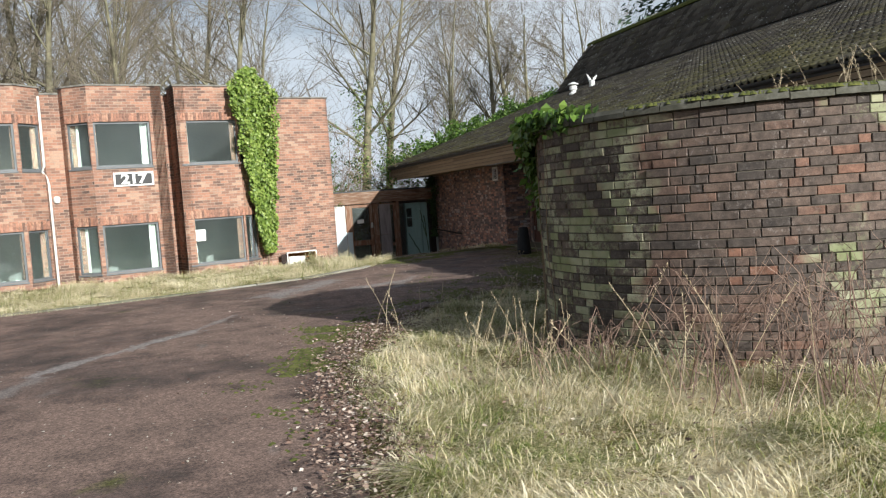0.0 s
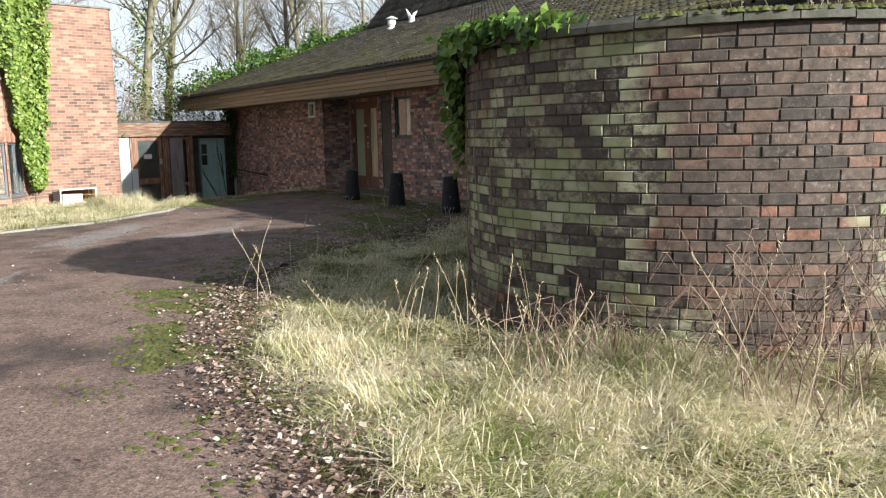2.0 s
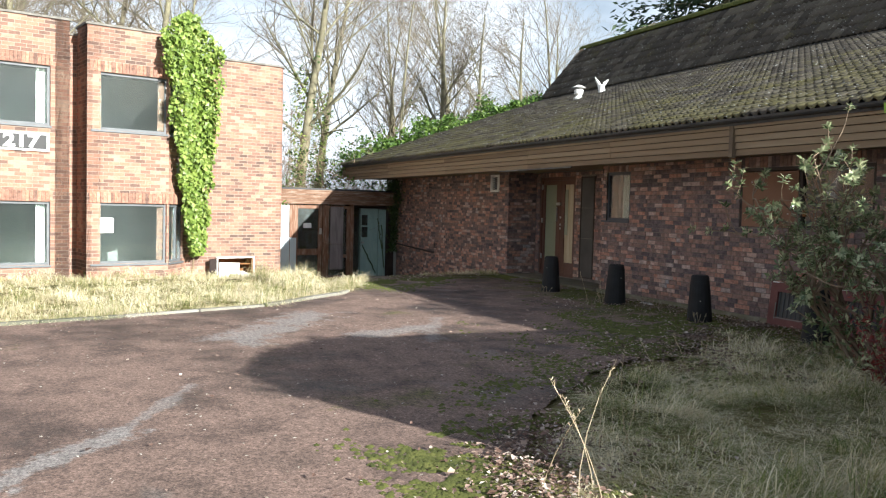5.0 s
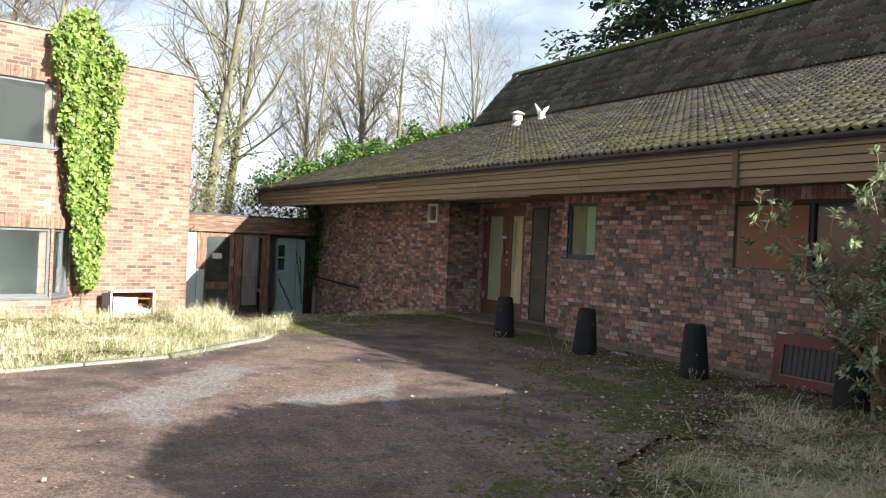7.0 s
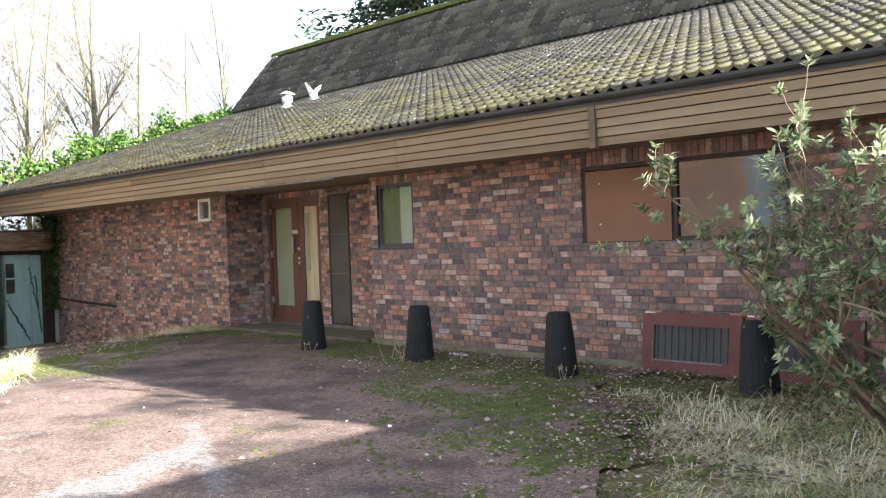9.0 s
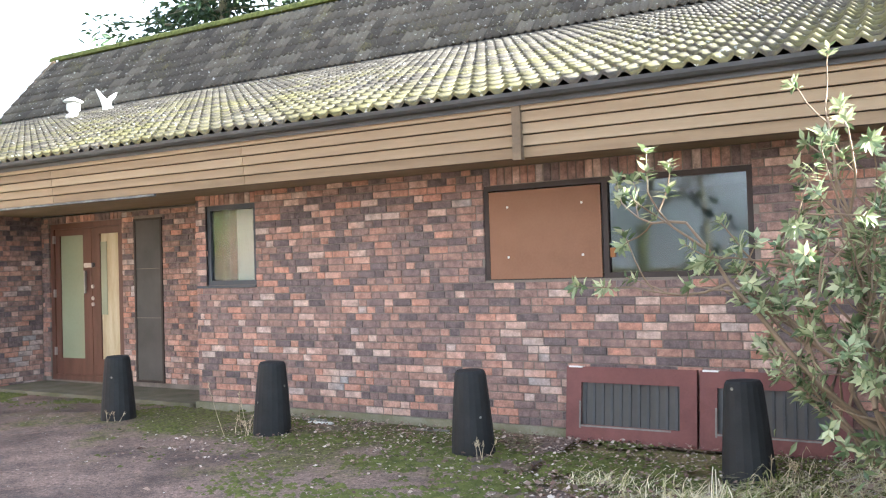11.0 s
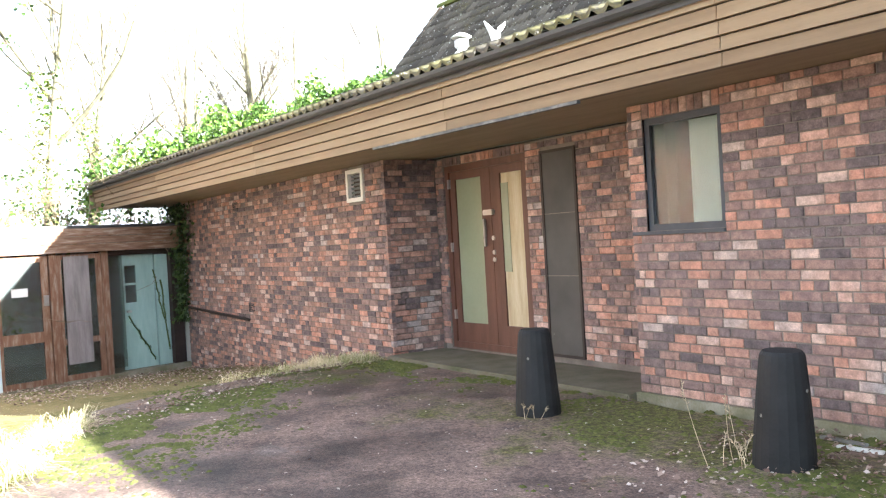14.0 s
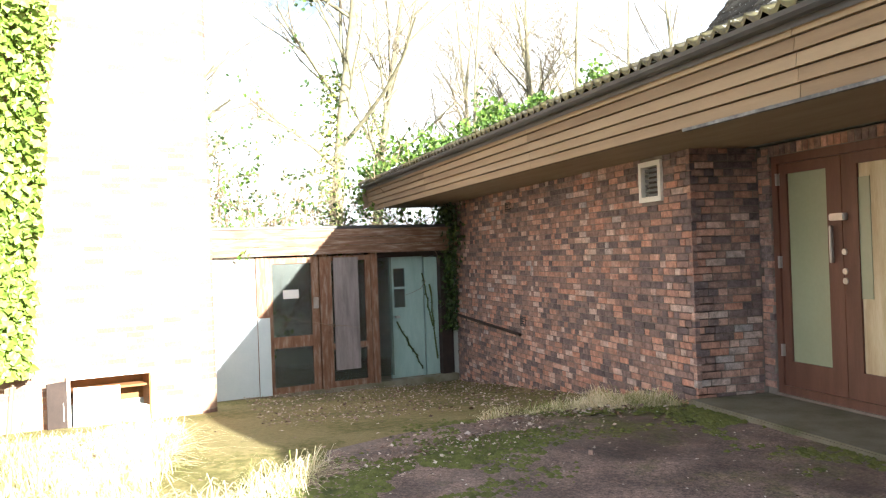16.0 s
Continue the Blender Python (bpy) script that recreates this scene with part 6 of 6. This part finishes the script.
def build_leaves():
    r = random.Random(55)
    hp = Heap()
    n = 0
    while n < 24000:
        kind = r.random()
        if kind < 0.36:      # along the drive's right edge
            k = r.uniform(1.6, len(DRIVE_R) - 1.001) if r.random() < 0.35 else r.uniform(1.7, 6.5)
            i = int(k)
            x = lerp(DRIVE_R[i][0], DRIVE_R[i + 1][0], k - i) + r.gauss(0, 0.18)
            y = lerp(DRIVE_R[i][1], DRIVE_R[i + 1][1], k - i) + r.gauss(0.06, 0.20)
        elif kind < 0.58:    # below the wall
            x, y = r.uniform(1.0, 8.0), -0.15 - abs(r.gauss(0, 0.8))
        elif kind < 0.72:    # by the shrub
            x, y = r.gauss(6.0, 0.7), r.gauss(-2.3, 0.9)
        elif kind < 0.76:    # in the grass
            x, y = r.uniform(8.5, 16.5), r.uniform(-7.6, -5.0)
        elif kind < 0.79:
            x, y = r.uniform(-6, 14), r.uniform(-9, -0.4)
        elif kind < 0.84:    # at the head of the bank
            k = r.random()
            x, y = lerp(-4.5, -3.0, k) + r.gauss(0, 0.22), lerp(-0.3, -3.2, k) + r.gauss(0, 0.2)
        else:
            x, y = r.uniform(-10.7, -5.2), r.uniform(-3.8, -0.15)
        if math.hypot(x - CX, y - CY) < CR or (y > -0.1):
            continue
        w = r.uniform(0, 6.28)
        s = r.uniform(0.016, 0.042) * (1.0 if r.random() < 0.88 else 1.5)
        c = Vector((x, y, land(x, y) + 0.012 + 0.03 * r.random()))
        a = Vector((math.cos(w), math.sin(w), r.uniform(-0.25, 0.45)))
        hp.leaf(c, a.normalized(), (Vector((0, 0, 1)) + rand_dir(r) * 0.75).normalized(), s, s * r.uniform(0.4, 0.85))
        n += 1
    ob = new("fallen_leaves", hp.mesh("fallen_leaves", M_LITTER))
    tagged(ob, "brown fallen leaves along the drive and wall foot", "leaves", kind="stuff")
    # pale rubbish by the wall foot
    for x, y, ln, rz in ((1.72, -0.38, 0.26, 8), (1.55, -0.26, 0.3, -4), (2.9, -0.3, 0.34, 3)):
        t = thing("wood_offcut", pose(x, y, land(x, y) + 0.008, 0, 0, rz), "pale broken timber offcut on the moss", "offcut", "offcuts by the wall")
        block("strip", M_WHITE if ln < 0.3 else M_COPING, t, -ln / 2, ln / 2, -0.02, 0.02, 0, 0.018, bevel=0.003)


def build_ground_cover():
    r = random.Random(66)
    hp = Heap()
    spots = []
    for _ in range(330):      # by the bollards and the wall foot
        spots.append((r.triangular(-0.2, 6.2, 3.8), -0.15 - abs(r.gauss(0.4, 0.6))))
    for _ in range(170):      # along the drive's edge and by the court
        k = r.uniform(3.0, len(DRIVE_R) - 1.01)
        i = int(k)
        spots.append((lerp(DRIVE_R[i][0], DRIVE_R[i + 1][0], k - i) + r.gauss(-0.15, 0.3), lerp(DRIVE_R[i][1], DRIVE_R[i + 1][1], k - i) + r.gauss(-0.12, 0.25)))
    for _ in range(260):
        k = r.random()
        spots.append((lerp(-4.4, -1.5, k) + r.gauss(0, 0.3), lerp(-1.2, -4.1, k) + r.gauss(0, 0.35)))
    for _ in range(120):
        spots.append((r.uniform(-4.0, -0.4), r.uniform(-0.55, 0.1)))
    for _ in range(320):      # damp ground below the bollards
        spots.append((r.triangular(2.4, 6.4, 4.8), r.uniform(-2.6, -0.5)))
    for _ in range(200):      # thick cushions where the drive narrows, and along its sunlit edge
        spots.append((r.gauss(5.3, 0.75), r.gauss(-2.5, 0.9)))
    for _ in range(230):
        k = r.random()
        spots.append((lerp(8.0, 10.9, k) + r.gauss(0, 0.25), lerp(-6.55, -7.2, k) + r.gauss(-0.05, 0.16)))
    for x, y in spots:
        for _ in range(30):
            px, py = x + r.gauss(0, 0.16), y + r.gauss(0, 0.12)
            if py > -0.05 or noise.noise(Vector((px * 1.4, py * 1.4, 6))) + 0.5 * noise.noise(Vector((px * 6, py * 6, 2))) < -0.05:
                continue
            q = r.uniform(0.010, 0.040)
            z = land(px, py) + 0.004
            w0 = r.uniform(0, 6)
            hp.add([(px + q * math.cos(w0 + 1.257 * k), py + q * math.sin(w0 + 1.257 * k), z - 0.004) for k in range(5)] + [(px, py, z + q * 0.45)], [(k, (k + 1) % 5, 5) for k in range(5)])
    ob = new("moss_patches", hp.mesh("moss_patches", M_MOSS, True))
    tagged(ob, "bright green moss cushions on the damp asphalt", "moss", kind="stuff")
    hp = Heap()
    n = 0
    while n < 1500:
        x, y = r.uniform(-4, 15), r.uniform(-11, -0.3)
        if not inside(x, y, DRIVE):
            continue
        n += 1
        s = r.uniform(0.012, 0.032)
        w = r.uniform(0, 6.28)
        hp.leaf(Vector((x, y, land(x, y) + 0.012)), Vector((math.cos(w), math.sin(w), r.uniform(0, 0.3))).normalized(), Vector((0, 0, 1)), s, s * 0.7)
    ob = new("pale_litter", hp.mesh("pale_litter", M_PALE))
    tagged(ob, "pale curled leaf scraps scattered over the drive", "leaves", kind="stuff")


def build_shrub():
    r = random.Random(19)
    t = thing("shrub", pose(7.05, -1.5, 0.0), "leggy evergreen shrub with glossy clustered leaves", "shrub")
    hp, lf = Heap(), Heap()
    tips = []

    def limb(p, d, ln, rad, depth):
        pts = [p]
        for k in range(4):
            d = (d + rand_dir(r) * 0.22 + Vector((0, 0, 0.10))).normalized()
            pts.append(pts[-1] + d * ln / 4)
        hp.tube(pts, [lerp(rad, rad * 0.5, k / 4) for k in range(5)], 5)
        if depth == 0:
            tips.append((pts[-1], d))
            if r.random() < 0.5:
                tips.append((pts[2], d))
            return
        for k in range(3):
            nd = (d * 0.6 + rand_dir(r) * 0.6).normalized()
            limb(pts[2 + k % 3], nd, ln * r.uniform(0.5, 0.75), rad * 0.6, depth - 1)

    for dx, dy, dz in ((-0.95, -0.05, 0.62), (-1.15, 0.0, 0.95), (-1.0, 0.15, 1.1), (-0.7, -0.1, 1.15), (-0.8, -0.2, 0.9), (-0.55, 0.15, 0.85), (-0.25, -0.25, 1.0), (0.05, 0.1, 1.2), (0.35, -0.1, 1.15), (0.7, 0.1, 0.9), (-1.0, 0.1, 0.35), (0.9, -0.2, 0.5), (-0.5, -0.4, 0.4)):
        limb(Vector((r.gauss(0, 0.08), r.gauss(0, 0.08), -0.05)), Vector((dx, dy, dz)).normalized(), 0.90 * math.hypot(dx, dz) * r.uniform(0.85, 1.1), 0.026, 3 if dz > 0.5 else 2)
    for p, d in tips:
        for k in range(14):
            w = k * 2.4
            a = d.orthogonal().normalized()
            b = d.cross(a)
            way = (a * math.cos(w) + b * math.sin(w) + d * r.uniform(0.1, 0.9) + Vector((0, 0, -0.15))).normalized()
            lf.leaf(p - d * r.uniform(0, 0.08), way, (d + rand_dir(r) * 0.3).normalized(), r.uniform(0.06, 0.095), r.uniform(0.024, 0.038))
    for _ in range(650):      # low dense growth at its foot
        q = Vector((r.gauss(0.15, 0.36), r.gauss(0, 0.25), abs(r.gauss(0.3, 0.22))))
        lf.leaf(q, rand_dir(r), rand_dir(r), r.uniform(0.06, 0.11), 0.035)
    ob = new("branchwork", hp.mesh("branchwork", M_STEM, True))
    ob.parent = t
    ob = new("foliage", lf.mesh("foliage", M_SHRUB))
    ob.parent = t


def build_brambles():
    r = random.Random(23)

    def tangle(name, label, x, y, count, reach, height, material, seed, thin=0.004):
        t = thing(name, pose(x, y, land(x, y)), label, "brambles")
        hp = Heap()
        for _ in range(count):
            w = r.uniform(0, 6.28)
            d = Vector((math.cos(w), math.sin(w), 0))
            ln = reach * r.uniform(0.4, 1.1)
            h = height * r.uniform(0.5, 1.2)
            p0 = Vector((r.gauss(0, reach * 0.4), r.gauss(0, 0.22), -0.03))
            pts = [p0 + d * ln * u + Vector((r.gauss(0, 0.008), r.gauss(0, 0.008), h * math.sin(min(1, u * 0.95) * 2.5) * (1 if u < 0.75 else 0.85))) for u in (0, 0.2, 0.4, 0.6, 0.8, 1.0)]
            hp.tube(pts, [thin * (1.2 - 0.16 * k) for k in range(6)], 4)
            for q in pts[2:]:
                if r.random() < 0.7:
                    e = q + rand_dir(r) * r.uniform(0.08, 0.28)
                    hp.tube([q, q.lerp(e, 0.5) + rand_dir(r) * 0.02, e], [thin * 0.6, thin * 0.5, thin * 0.3], 3)
        ob = new("cane_tangle", hp.mesh("cane_tangle", material))
        ob["kind"] = "stuff"
        ob.parent = t

    tangle("bramble", "arching dry bramble canes against the rounded wall", 13.45, -4.9, 36, 0.75, 0.75, M_BRAMBLE, 1)
    tangle("bramble", "reddish bramble tangle at the wall foot", 14.0, -4.3, 46, 0.8, 0.9, M_BRAMBLE, 2)
    tangle("bramble", "low dry stems below the rounded wall", 12.3, -5.3, 30, 0.6, 0.45, M_BRAMBLE, 3)
    tangle("bramble", "reddish stems behind the evergreen shrub", 8.3, -1.6, 22, 0.6, 0.7, M_BRAMBLE, 4)

    def stalks(x, y, z, count, tall, spread):
        t = thing("dead_stalks", pose(x, y, z), "tall dry weed stalks with feathery heads", "weeds", "dead weed stalks")
        hp = Heap()
        for _ in range(count):
            p = Vector((r.gauss(0, spread), r.gauss(0, spread), -0.03))
            d = Vector((r.gauss(0, 0.22), r.gauss(0, 0.22), 1)).normalized()
            ln = tall * r.uniform(0.55, 1.1)
            bend = rand_dir(r, 0.1) * 0.25 * ln
            pts = [p + d * ln * u + bend * u * u for u in (0, 0.25, 0.5, 0.75, 1.0)]
            hp.tube(pts, [0.003, 0.0028, 0.0024, 0.002, 0.001], 4)
            for k in range(14):
                q = pts[3].lerp(pts[4], k / 14)
                hp.leaf(q, (d + rand_dir(r) * 0.8).normalized(), rand_dir(r), 0.028, 0.006)
        ob = new("stalk_bunch", hp.mesh("stalk_bunch", M_STALK))
        ob.parent = t
        ob["kind"] = "stuff"

    t = thing("red_shrub", pose(7.9, -2.35, 0.0), "low shrub with dark red winter leaves on thin stems", "shrub")
    for k in range(9):
        w = 0.7 * k + r.uniform(-0.2, 0.2)
        d = Vector((0.55 * math.cos(w), 0.45 * math.sin(w), 1)).normalized()
        tip = d * r.uniform(0.55, 1.0)
        hp, lf = Heap(), Heap()
        pts = [tip * u + Vector((0, 0, -0.03)) + rand_dir(r) * 0.03 * u for u in (0, 0.3, 0.6, 0.85, 1.0)]
        hp.tube(pts, [0.009, 0.008, 0.006, 0.004, 0.002], 5)
        for _ in range(90):
            u = r.uniform(0.25, 1.0)
            q = tip * u + rand_dir(r) * 0.14 * (0.4 + u)
            lf.leaf(q, (rand_dir(r) + Vector((0, 0, -0.3))).normalized(), rand_dir(r), r.uniform(0.04, 0.075), r.uniform(0.012, 0.022))
        ob = new("stem", hp.mesh("stem", M_BRAMBLE, True))
        ob.parent = t
        leaves = new("leaf_spray", lf.mesh("leaf_spray", M_REDLEAF))
        leaves.parent = ob
        leaves["kind"] = "stuff"

    for x, y in ((-0.36, -1.04), (1.42, -1.06), (3.78, -1.05), (5.86, -1.06)):
        stalks(x, y, land(x, y), 7, 0.20, 0.06)
    for x, y, c, h in ((13.9, -5.6, 7, 0.95), (12.4, -5.7, 7, 0.75), (11.6, -5.7, 10, 0.6), (10.6, -5.6, 9, 0.7), (9.3, -6.3, 4, 0.85), (13.0, -6.2, 5, 0.6), (8.5, -5.6, 3, 0.7), (14.7, -5.4, 6, 0.9), (7.2, -3.9, 5, 0.5), (1.36, -1.1, 4, 0.55)):
        stalks(x, y, land(x, y), c, h, 0.28 if c > 4 else 0.12)
    for x, y, c, h in ((10.6, -1.6, 16, 0.6), (11.6, -1.7, 18, 0.75), (12.4, -1.9, 18, 0.7), (9.9, -2.2, 8, 0.45)):
        stalks(x, y, DRUM_TOP + 0.02, c, h, 0.35)


build_ground()
build_drive()
build_kerb()
build_main_walls()
build_roof()
build_roof_things()
build_main_openings()
build_bollards()
build_leaning_frames()
build_drum()
build_house()
build_link()
build_ivies()
build_trees()
build_grass()
build_leaves()
build_ground_cover()
build_shrub()
build_brambles()
